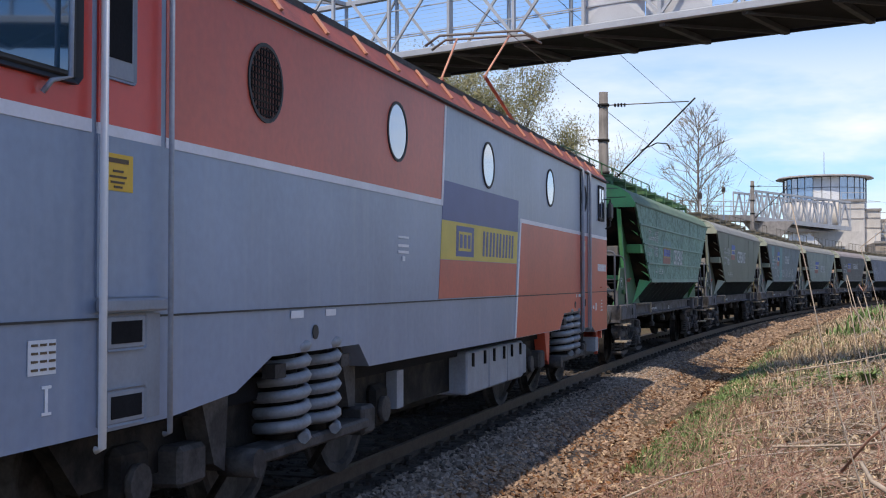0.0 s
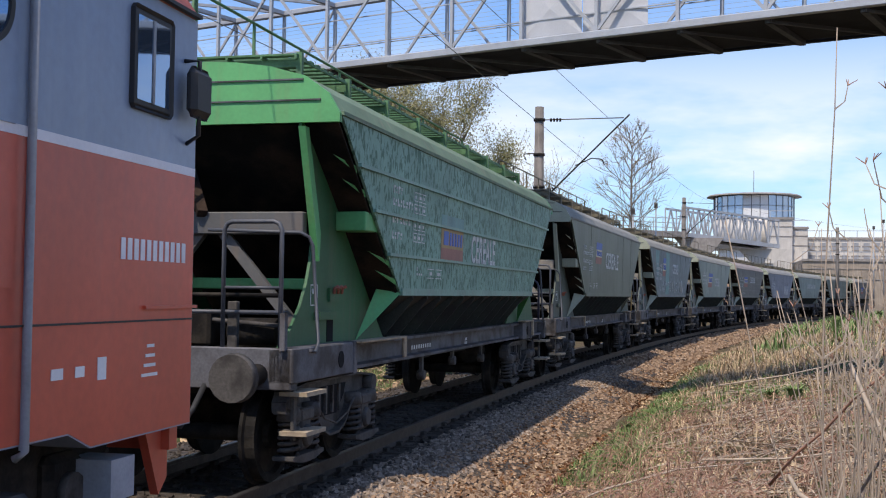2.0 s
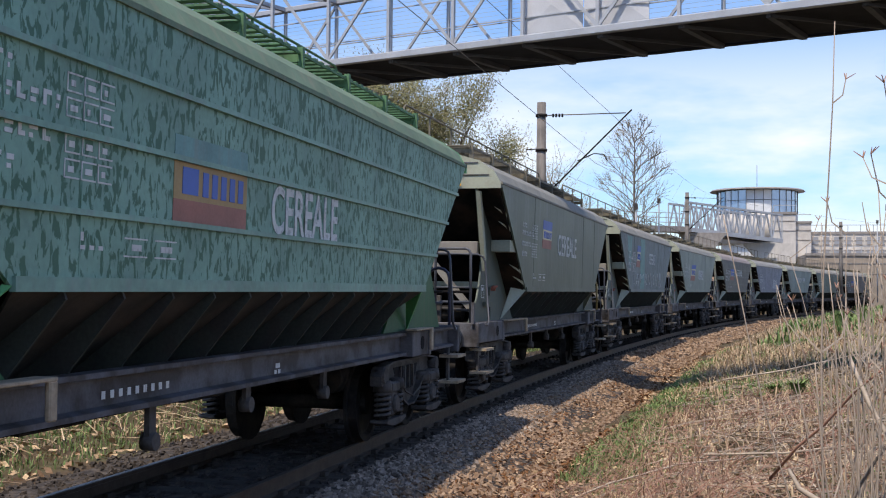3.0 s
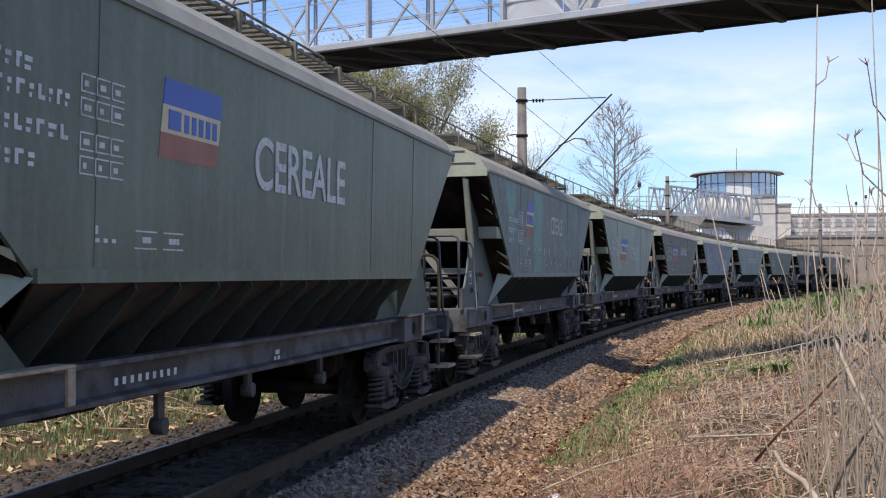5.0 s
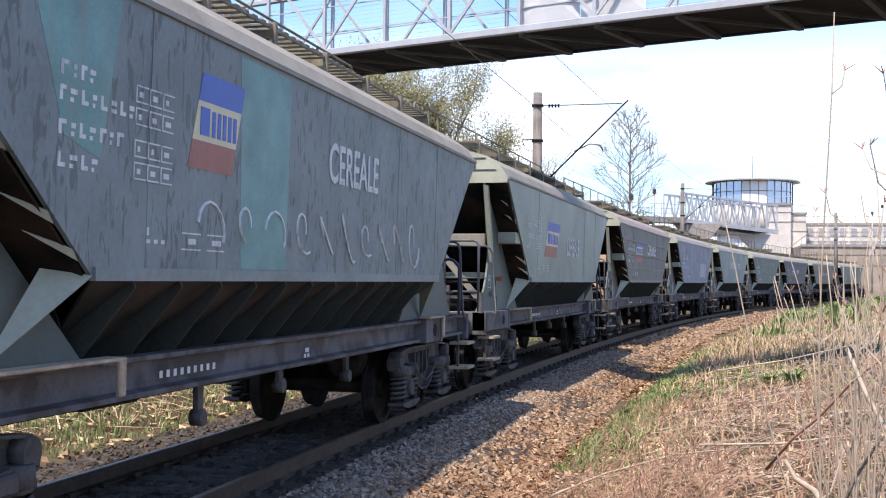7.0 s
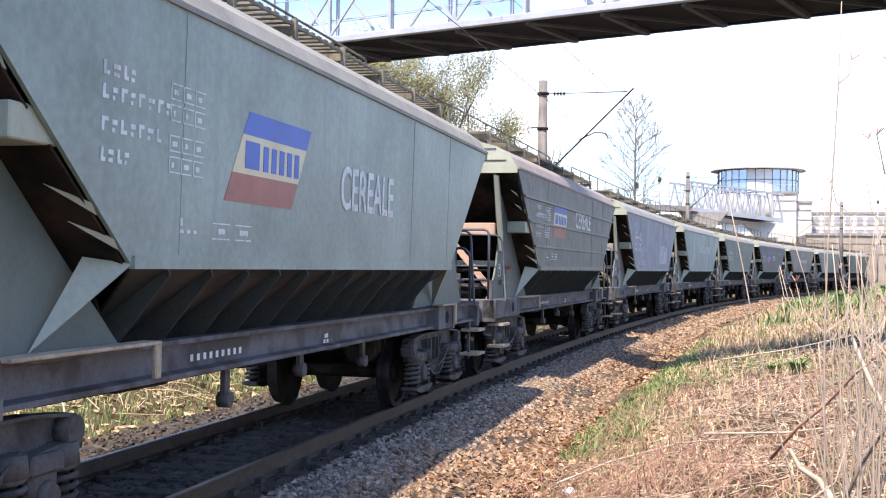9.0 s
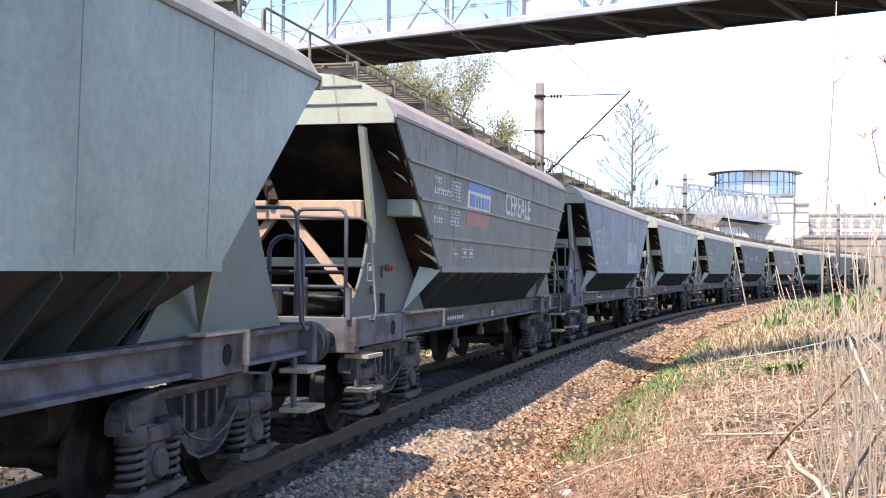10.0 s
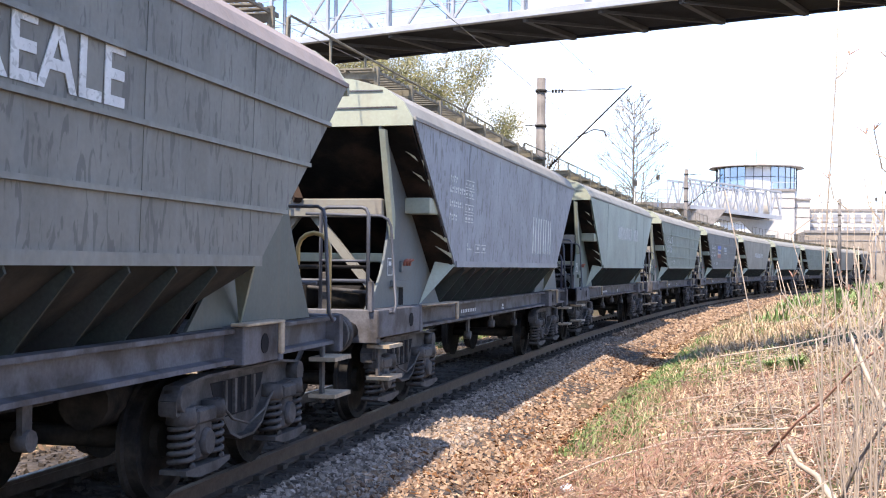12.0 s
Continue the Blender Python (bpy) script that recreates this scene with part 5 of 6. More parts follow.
    # black sheet on the plate in place of a shaded slot
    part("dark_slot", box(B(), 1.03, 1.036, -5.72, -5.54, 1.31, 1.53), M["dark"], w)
    for yc in (-5.66, 4.76):
        b = part("bogie", box(B(), -0.95, 0.95, yc - 0.2, yc + 0.2, 0.42, 0.85), M["bogie"], w, "grimy two-axle bogie with coil springs")
        for s in (-1, 1):
            pts = [(-1.34, 0.80), (-1.26, 0.90), (-0.80, 0.94), (0.80, 0.94), (1.26, 0.90), (1.34, 0.80), (1.33, 0.70), (1.05, 0.73), (0.58, 0.68), (0.34, 0.45), (0.14, 0.38),
                   (-0.14, 0.38), (-0.34, 0.45), (-0.58, 0.68), (-1.05, 0.73), (-1.33, 0.70)]
            part("side_frame", prism(B(), [(yc + y, z) for y, z in pts], s * 0.97, s * 1.03), M["bogie_grey"], b)
            bm = B()
            loop = [(s * 1.05, yc + y, z) for y, z in pts]
            for p, q in zip(loop, loop[1:] + loop[:1]):
                bar(bm, p, q, 0.13, 0.022, (0, 0, 1) if abs(p[2] - q[2]) < abs(p[1] - q[1]) else (0, 1, 0))
            part("frame_flange", bm, M["bogie_grey"], b)
            # no hole is cut: a black sheet paints the shade of the opening
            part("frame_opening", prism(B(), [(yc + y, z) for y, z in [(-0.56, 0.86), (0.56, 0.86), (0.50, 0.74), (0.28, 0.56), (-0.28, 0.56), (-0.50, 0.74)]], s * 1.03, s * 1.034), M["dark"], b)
            for k in (-0.30, -0.10, 0.10, 0.30):
                part("frame_rib", box(B(), *sorted((s * 1.03, s * 1.06)), yc + k - 0.022, yc + k + 0.022, 0.58, 0.86), M["bogie_grey"], b)
            part("sag_rod", tube(B(), [(s * 1.13, yc - 0.66, 0.76), (s * 1.13, yc - 0.34, 0.56), (s * 1.13, yc, 0.48), (s * 1.13, yc + 0.34, 0.56), (s * 1.13, yc + 0.66, 0.76)], 0.012), M["bogie_grey"], b)
            for k in (-1.23, 1.23):
                part("frame_head", tube(B(), [(s * 1.0, yc + k, 0.81), (s * 1.14, yc + k, 0.81)], 0.095, 12), M["bogie_grey"], b)
            for k in (-0.9, 0.9):
                part("axle_box", box(B(), *sorted((s * 0.95, s * 1.15)), yc + k - 0.14, yc + k + 0.14, 0.32, 0.66, 0.035), M["bogie_grey"], b)
                part("axle_cap", tube(B(), [(s * 1.14, yc + k, 0.46), (s * 1.17, yc + k, 0.46), (s * 1.19, yc + k, 0.46)], 0.115, 14, 0.09), M["bogie_grey"], b)
                part("axle_guide", box(B(), *sorted((s * 1.10, s * 1.17)), yc + k - 0.17, yc + k + 0.17, 0.60, 0.72, 0.02), M["bogie_grey"], b)
                part("spring_plank", prism(B(), [(yc + k + y, z) for y, z in [(-0.40, 0.30), (-0.40, 0.265), (-0.16, 0.22), (0.16, 0.22), (0.40, 0.265), (0.40, 0.30)]], *sorted((s * 0.97, s * 1.18))), M["bogie_grey"], b)
                for q in (-0.265, 0.265):
                    part("coil_spring", coil(B(), s * 1.075, yc + k + q, 0.31, 0.64, 0.088, 0.021, 5.5, 10), M["bogie_grey"], b)
                    part("spring_core", tube(B(), [(s * 1.075, yc + k + q, 0.29), (s * 1.075, yc + k + q, 0.64)], 0.055, 8), M["bogie"], b)
                    part("spring_cup", tube(B(), [(s * 1.075, yc + k + q, 0.62), (s * 1.075, yc + k + q, 0.70), (s * 1.075, yc + k + q, 0.75)], 0.118, 12, 0.10), M["bogie_grey"], b)
        for k in (-0.9, 0.9):
            part("wheelset", wheel_mesh(B(), 0.46), M["bogie"], w, m=pose(0, yc + k, 0.46))
    return w


LOCO = make_locomotive()
smooth = make_wagon(False, "paint")
ribs = make_wagon(True, "paint_flaked")
green = make_wagon(True, "paint_green")
for o in green.children_recursive:
    if o.data.materials[0] == M["grating"]:
        o.data.materials[0] = M["green_grating"]
smooth_flaked = make_wagon(False, "paint_flaked")

# template, side colour, end colour, roof colour, label
CONSIST = [
    (green, (0.165, 0.315, 0.25), (0.09, 0.33, 0.12), (0.22, 0.34, 0.22), "peeling green grain hopper wagon with bright green ends"),
    (smooth, (0.100, 0.130, 0.102), (0.31, 0.33, 0.255), (0.40, 0.40, 0.36), "dark grey-green grain hopper wagon with a painted flag"),
    (smooth_flaked, (0.154, 0.198, 0.218), (0.31, 0.33, 0.255), (0.42, 0.40, 0.34), "blue-grey grain hopper wagon with patches and scrawls"),
    (smooth, (0.215, 0.278, 0.262), (0.31, 0.33, 0.255), (0.40, 0.39, 0.34), "teal-grey smooth-sided grain hopper wagon with a flag"),
    (ribs, (0.140, 0.145, 0.142), (0.31, 0.33, 0.255), (0.46, 0.39, 0.36), "brown-grey ribbed grain hopper wagon with worn sides"),
    (smooth_flaked, (0.218, 0.243, 0.307), (0.31, 0.33, 0.255), (0.42, 0.41, 0.38), "streaked pale blue-grey grain hopper wagon"),
    (smooth, (0.205, 0.282, 0.282), (0.31, 0.33, 0.255), (0.40, 0.40, 0.36), "pale teal grain hopper wagon with white lettering bars"),
    (ribs, (0.166, 0.211, 0.192), (0.31, 0.33, 0.255), (0.44, 0.42, 0.36), "greenish ribbed grain hopper wagon"),
    (ribs, (0.128, 0.141, 0.154), (0.31, 0.33, 0.255), (0.42, 0.40, 0.36), "dark ribbed grain hopper wagon with worn sides"),
    (smooth, (0.218, 0.218, 0.198), (0.31, 0.33, 0.255), (0.42, 0.40, 0.34), "beige-grey smooth-sided grain hopper wagon")]


def recolour(w, side, end, roof, plate, hand, beam):
    for o in w.children_recursive:
        n = o.data.materials[0].name if o.type == "MESH" else ""
        if o.name.split(".")[0] in ("cross_beam", "end_strut") and beam:
            o.color = (*beam, 1)
            continue
        o.color = (*(roof if n.startswith("dusty") else end if n.startswith("wagon_end") else plate if n.startswith("grimy_end") else hand if n.startswith("end_handrail") else side), 1)


TRAIN = []
used = set()
for i in range(16):
    tmpl, side, end, roof, lab = CONSIST[i] if i < 10 else CONSIST[(3, 7, 9, 8, 6, 4)[i - 10]]
    if tmpl not in used:
        used.add(tmpl)
        w = tmpl
    else:
        w = copy_thing(tmpl, Matrix())
    tagged(w, lab)
    if i:
        side = (side[0] * 1.03, side[1], side[2] * 0.92)
    # the plate colour is darker than the end colour, roof shade painted in
    recolour(w, side, end, tuple(0.55 * v for v in roof), (0.02, 0.10, 0.036) if i == 0 else tuple(0.28 * s + c for s, c in zip(side, (0.030, 0.042, 0.036))), (0.40, 0.27, 0.10) if i in (1, 4, 8) else (0.045, 0.05, 0.085),
             {0: (0.09, 0.09, 0.09), 1: (0.20, 0.19, 0.17), 4: (0.40, 0.27, 0.19)}.get(i, (0.18, 0.175, 0.15)))
    TRAIN.append(w)
sign = B()
corners = [Vector((0.53, -6.545, 3.50)), Vector((0.77, -6.545, 3.50)), Vector((0.65, -6.545, 3.71))]
for k in range(3):
    bar(sign, corners[k], corners[k - 1], 0.016)
for a, b in (((0.665, 3.64), (0.63, 3.585)), ((0.63, 3.585), (0.67, 3.58)), ((0.67, 3.58), (0.64, 3.525))):
    bar(sign, Vector((a[0], -6.545, a[1])), Vector((b[0], -6.545, b[1])), 0.014)
part("warning_sign", sign, M["yellow_sign"], TRAIN[1], "yellow outlined lightning warning triangle")
for w in TRAIN[:7]:
    for o in w.children:
        if o.name.startswith("wheelset"):
            WHEELS.append((o, 0.46, tuple(o.matrix_basis.translation)))


def wagon_marks(w, word_y, word_z, size, flag=None, lines=True, squeeze=0.62):
    """Lettering, flag and stencils on the right-hand side."""
    if word_y is not None:
        word("lettering", "CEREALE", size, 0.003, M["letter"], w, TILT @ pose(1.386, word_y, word_z, 90, 0, 90), squeeze)
    if flag:
        y, z, wd, hs, mats, lean = flag
        zz = z
        for h, mt in zip(hs, mats):
            a, b = y + lean * (zz - z), y + lean * (zz - h - z)
            part("flag_band", prism(B(), [(b, zz - h), (b + wd, zz - h), (a + wd, zz), (a, zz)], 1.381, 1.384), M[mt], w, m=TILT)
            zz -= h
        y -= lean * (hs[0] + 0.5 * hs[1])
        if len(hs) == 3:
            part("flag_print", bars(B(), 1.385, [(y + 0.10 * wd, z - hs[0] - hs[1] * 0.85, wd * 0.2, hs[1] * 0.7)] + [(y + wd * (0.36 + 0.125 * k), z - hs[0] - hs[1] * 0.85, wd * 0.075, hs[1] * 0.66) for k in range(5)]), M["flag_blue"], w, m=TILT)
    if lines:
        rng = random.Random(int(word_z * 100))
        rows = []
        for z, n in ((2.93, 4), (2.79, 8), (2.60, 7), (2.42, 4)):
            y = -4.66
            for k in range(n):
                wd = rng.uniform(0.035, 0.085)
                rows += [(y, z + 0.045, wd, 0.03), (y, z, rng.uniform(0.4, 1.0) * wd, 0.025)] if k % 2 else [(y, z, 0.03, 0.085), (y + 0.03, z + rng.choice((0, 0.06)), wd * 0.6, 0.025)]
                y += wd + 0.045
        for z in (2.90, 2.76, 2.56, 2.42):
            for k in range(3):
                rows += [(-3.80 + 0.18 * k, z, 0.16, 0.010), (-3.80 + 0.18 * k, z + 0.1, 0.16, 0.010), (-3.80 + 0.18 * k, z, 0.010, 0.11), (-3.76 + 0.18 * k, z + 0.035, rng.uniform(0.03, 0.08), 0.035)]
        rows += [(-3.6 + 0.1 * k, 2.03, 0.05, 0.025) for k in range(3)] + [(-3.6, 2.08, 0.03, 0.05), (-3.1, 2.0, 0.3, 0.010), (-3.1, 2.11, 0.3, 0.010), (-2.7, 2.0, 0.3, 0.010), (-2.7, 2.11, 0.3, 0.010), (-3.0, 2.04, 0.12, 0.04), (-2.62, 2.04, 0.16, 0.04)]
        part("stencilled_mark", bars(B(), 1.381, rows), M["letter"], w, "rows of small white stencil bars", TILT)
    part("sill_mark", bars(B(), 1.141, [(-2.9 + 0.11 * k, 1.11, 0.045, 0.05) for k in range(9)] + [(0.05, 1.12, 0.10, 0.04), (0.02, 1.07, 0.05, 0.035), (0.11, 1.07, 0.05, 0.035)], 0.003), M["letter"], w)
    part("end_mark", bars(B(), 1.031, [(-6.2, 1.68, 0.20, 0.012), (-6.2, 1.88, 0.20, 0.012), (-6.2, 1.68, 0.012, 0.21), (-6.01, 1.68, 0.012, 0.21), (-6.15, 1.80, 0.1, 0.05)], 0.003), M["letter"], w)


FLAG = ("flag_blue", "flag_yellow", "flag_red")
wagon_marks(TRAIN[0], -0.75, 2.27, 0.54, (-2.47, 2.84, 1.22, (0.17, 0.26, 0.16), ("teal_patch", "orange_patch", "flag_red"), 0.0), squeeze=0.78)
wagon_marks(TRAIN[1], -1.12, 2.54, 0.60, (-2.72, 3.16, 0.95, (0.18, 0.19, 0.17), FLAG, 0.15), squeeze=1.02)
wagon_marks(TRAIN[2], -0.12, 2.72, 0.52, (-2.85, 3.25, 0.74, (0.20, 0.28, 0.20), FLAG, 0.3), squeeze=0.78)
wagon_marks(TRAIN[3], -0.30, 2.37, 0.58, (-2.50, 2.99, 1.36, (0.18, 0.30, 0.22), FLAG, 0.6), squeeze=0.78)
wagon_marks(TRAIN[4], -0.24, 2.74, 0.53, (-2.83, 3.12, 1.50, (0.17, 0.26, 0.23), FLAG, 0.12), squeeze=1.08)
wagon_marks(TRAIN[5], None, 2.6, 0.5)
wagon_marks(TRAIN[6], None, 2.7, 0.5, lines=False)
wagon_marks(TRAIN[7], None, 2.5, 0.5)
wagon_marks(TRAIN[8], 0.0, 2.6, 0.5, (-2.4, 3.0, 1.2, (0.2, 0.25, 0.2), FLAG, 0.1))
part("worn_lettering", bars(B(), 1.381, [(1.5 + 0.55 * k + e, 2.05, 0.09, 0.66) for k in range(4) for e in (0.0, 0.24)]), M["letter"], TRAIN[5], m=TILT)
part("worn_lettering", bars(B(), 1.381, [(-1.6 + 0.36 * k + e, 2.62, 0.06, 0.36) for k in range(12) if k != 8 for e in (0.0, 0.15)]), M["letter"], TRAIN[6], m=TILT)
part("worn_lettering", bars(B(), 1.381, [(-1.2 + 0.36 * k + e, 2.55, 0.06, 0.28) for k in range(10) for e in (0.0, 0.14)]), M["letter"], TRAIN[9], m=TILT)
part("paint_patch", prism(B(), [(-2.08, 1.88), (-1.13, 1.88), (-1.13, 3.48), (-2.2, 3.48)], 1.3805, 1.382), M["teal_patch"], TRAIN[2], "brighter teal repainted strip", TILT)
part("paint_patch", prism(B(), [(-4.6, 2.6), (-4.2, 2.5), (-4.0, 3.48), (-5.0, 3.48)], 1.3805, 1.382), M["teal_patch"], TRAIN[2], m=TILT)
bm = B()
scr = random.Random(8)
for k in range(10):
    y, h, ph = -2.7 + 0.62 * k, scr.uniform(0.25, 0.5), scr.uniform(0, 3)
    pts = [(1.384, y + 0.16 * math.cos(a * 0.52 + ph) + 0.02 * a, 2.2 + h * 0.5 * math.sin(a * 0.52)) for a in range(scr.choice((9, 11, 13)))]
    tube(bm, pts, 0.014, 4)
part("scrawl", bm, M["letter"], TRAIN[2], "white spray-paint scrawl", TILT)


# ---- ballast, litter, grass and scrub on the bank ----
DICE = np.random.default_rng(4)


def stuff(name, verts, faces, mat, label, category):
    me = bpy.data.meshes.new(name)
    me.from_pydata([tuple(v) for v in verts], [], faces)
    me.materials.append(M[mat])
    return tagged(new(name, me), label, category, kind="stuff")


def world_of(u, y):
    return u + TRACK_X + 0.5 * BEND * y * y


CUBE = np.array([(-1, -1, -1), (1, -1, -1), (1, 1, -1), (-1, 1, -1), (-1, -1, 1), (1, -1, 1), (1, 1, 1), (-1, 1, 1)], float)
QUADS = [(3, 2, 1, 0), (4, 5, 6, 7), (0, 1, 5, 4), (1, 2, 6, 5), (2, 3, 7, 6), (3, 0, 4, 7)]


def make_stones(name, n, u0, u1, y0, y1, size, mat, label, skew=1.0, lift=0.3):
    verts, faces = [], []
    us = DICE.uniform(u0, u1, n)
    ys = y0 + (y1 - y0) * DICE.random(n) ** skew
    for i, (u, y) in enumerate(zip(us, ys)):
        x = world_of(u, y)
        if abs(abs(u) - 0.755) < 0.09:
            continue
        s = size * DICE.uniform(0.5, 1.25)
        e = Euler(DICE.uniform(-3.1, 3.1, 3)).to_matrix()
        k = CUBE * DICE.uniform(0.55, 1.0, (8, 3)) * (s * DICE.uniform(0.7, 1.2, 3) * 0.5)
        z = ground_z(x, y) + s * lift * DICE.uniform(0.2, 1.2)
        b = len(verts)
        verts.extend(k @ np.array(e) + (x, y, z))
        faces.extend([tuple(b + j for j in q) for q in QUADS])
    return stuff(name, verts, faces, mat, label, "ballast")


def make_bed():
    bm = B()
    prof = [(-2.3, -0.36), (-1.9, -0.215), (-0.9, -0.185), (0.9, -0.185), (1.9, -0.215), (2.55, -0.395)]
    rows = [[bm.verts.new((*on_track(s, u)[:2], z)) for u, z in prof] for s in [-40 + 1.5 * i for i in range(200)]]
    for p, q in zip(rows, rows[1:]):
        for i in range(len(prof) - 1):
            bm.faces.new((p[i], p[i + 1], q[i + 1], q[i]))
    tagged(part("ballast_bed", bm, M["bed"]), "oily ballast bed under the track, darkened for the train's shade", "ballast", kind="structure")


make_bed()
make_stones("ballast_stones", 17000, 1.1, 2.1, 5.5, 34, 0.056, "grey_stone", "grey broken ballast stones beside the rails", 1.25)
make_stones("ballast_stones", 16000, 1.6, 2.95, 5.5, 34, 0.056, "stone", "brown and grey broken ballast stones beside the rails", 1.25)
make_stones("ballast_stones", 6000, 1.1, 3.2, -10, 5.5, 0.075, "stone", "brown and grey broken ballast stones beside the rails")
make_stones("ballast_stones", 7000, 1.2, 3.0, 34, 95, 0.11, "stone", "brown and grey broken ballast stones beside the rails")
make_stones("track_stones", 9000, -2.2, 1.25, 5.5, 40, 0.06, "bed", "oily stones between the sleepers, darkened for the train's shade", 1.2)


def make_litter(n, u0, u1, y0, y1, size, mat, label, name="leaf_litter", skew=1.2):
    verts, faces = [], []
    for u, y in zip(DICE.uniform(u0, u1, n), y0 + (y1 - y0) * DICE.random(n) ** skew):
        x = world_of(u, y)
        if noise.noise((x * 0.9, y * 0.35, 7)) < -0.22:
            continue
        s = size * DICE.uniform(0.5, 1.3)
        a = Vector(DICE.normal(0, 1, 3) * (1, 1, 0.45)).normalized() * s
        c = Vector(DICE.normal(0, 1, 3) * (1, 1, 0.45))
        c = (c - a * c.dot(a) / a.dot(a)).normalized() * s * 0.55
        o = Vector((x, y, ground_z(x, y) + s * DICE.uniform(0.15, 0.7)))
        b = len(verts)
        verts.extend([o - a, o + c, o + a, o - c])
        faces.append((b, b + 1, b + 2, b + 3))
    return stuff(name, verts, faces, mat, label, "leaves")


make_litter(26000, 2.55, 4.4, 6, 48, 0.040, "leaf_litter", "dry tan and rust leaf litter along the foot of the bank")
make_litter(18000, 1.85, 3.1, 6, 45, 0.042, "rust_litter", "rusty brown leaf litter over the ballast shoulder", "rust_litter")
make_litter(11000, 4.0, 11, 6, 40, 0.05, "straw", "broken dry straw and dead leaves on the bank", "straw_litter")
make_litter(6000, 2.5, 12, -9, 6, 0.05, "straw", "broken dry straw and dead leaves on the bank", "straw_litter", 1.0)
make_litter(4000, -7, -2.3, 8, 40, 0.07, "leaf_litter", "dry leaves beyond the track")


def make_blades(name, n, u0, u1, y0, y1, height, width, mat, label, keep, lean=0.45, skew=1.2):
    verts, faces = [], []
    for u, y in zip(DICE.uniform(u0, u1, n), y0 + (y1 - y0) * DICE.random(n) ** skew):
        x = world_of(u, y)
        if not keep(u, y, noise.noise((x * 0.55, y * 0.3, 1)), DICE.random()):
            continue
        h = height * DICE.uniform(0.45, 1.25)
        t = DICE.uniform(0, 6.28)
        d = Vector((math.cos(t), math.sin(t), 0))
        side = Vector((-d.y, d.x, 0)) * width * 0.5 * (1 + y / 30)
        o = Vector((x, y, ground_z(x, y) - 0.01))
        b1 = o + d * h * lean * DICE.uniform(0.1, 0.6) + Vector((0, 0, h * 0.6))
        tip = o + d * h * lean * DICE.uniform(0.6, 1.8) + Vector((0, 0, h * DICE.uniform(0.75, 1.0)))
        b = len(verts)
        verts.extend([o - side, o + side, b1 + side * 0.7, b1 - side * 0.7, tip])
        faces.extend([(b, b + 1, b + 2, b + 3), (b + 3, b + 2, b + 4)])
    return stuff(name, verts, faces, mat, label, "grass")


def strip(u, y):
    return 2.72 + 0.022 * y < u < 3.75 + 0.014 * y and 13.8 < y < 40


make_blades("green_grass", 34000, 2.8, 5.2, 11, 45, 0.13, 0.012, "grass", "short fresh green grass strip at the foot of the bank", lambda u, y, k, r: strip(u, y) and k + 0.55 * r > 0.02)
make_blades("green_grass", 30000, 3.6, 14, 6, 45, 0.16, 0.012, "grass", "patches of fresh green grass on the bank", lambda u, y, k, r: k + 0.3 * r > 0.14)
make_blades("dry_grass", 26000, 3.6, 15, 6, 40, 0.22, 0.010, "straw", "dry straw-coloured grass on the bank", lambda u, y, k, r: k < 0.3 and r < 0.75, 0.9)
make_blades("dry_grass", 22000, 3.9, 16, 28, 85, 0.30, 0.012, "straw", "tall pale dry grass along the top of the bank", lambda u, y, k, r: k < 0.25, 0.35)
make_blades("green_grass", 9000, 5, 18, 40, 90, 0.5, 0.03, "grass", "patches of fresh green grass on the bank", lambda u, y, k, r: k > 0.12, 0.4)
make_blades("green_grass", 26000, -7, -2.4, 7, 42, 0.13, 0.012, "grass", "sunlit green grass beyond the track", lambda u, y, k, r: k + 0.3 * r > -0.15)
make_blades("dry_grass", 6000, -9, -2.5, 7, 42, 0.16, 0.012, "straw", "sunlit dry grass beyond the track", lambda u, y, k, r: True)


make_blades("dry_grass", 9000, 3.2, 14, -9, 6, 0.2, 0.012, "straw", "dry straw-coloured grass on the bank", lambda u, y, k, r: True, 0.9, 1.0)


def make_clump(x, y, n, h, mat, label):
    c = thing("grass_clump", label, "grass", "grass clumps on the bank")
    c.matrix_basis = pose(x, y, ground_z(x, y))
    bm = B()
    for _ in range(n):
        t, k = DICE.uniform(0, 6.28), DICE.uniform(0.3, 1.0)
        d = Vector((math.cos(t), math.sin(t), 0))
        s = Vector((-d.y, d.x, 0)) * 0.014
        o = d * 0.05
        mid, tip = o + d * 0.12 * k + Vector((0, 0, h * 0.7)), o + d * 0.34 * k + Vector((0, 0, h * DICE.uniform(0.75, 1.0)))
        v = [bm.verts.new(p) for p in (o - s, o + s, mid + s, mid - s, tip)]
        bm.faces.new(v[:4])
        bm.faces.new((v[3], v[2], v[4]))
    tagged(part("tuft", bm, M[mat], c), kind="stuff")


make_clump(1.62, 20.0, 70, 0.34, "grass", "dark green broad-bladed grass clump on the bank")
make_clump(1.30, 20.6, 40, 0.28, "grass", "dark green broad-bladed grass clump on the bank")
make_clump(5.2, 46.0, 90, 0.9, "grass", "dark green broad-bladed grass clump on the bank")
make_clump(6.4, 49.0, 90, 0.9, "grass", "dark green broad-bladed grass clump on the bank")


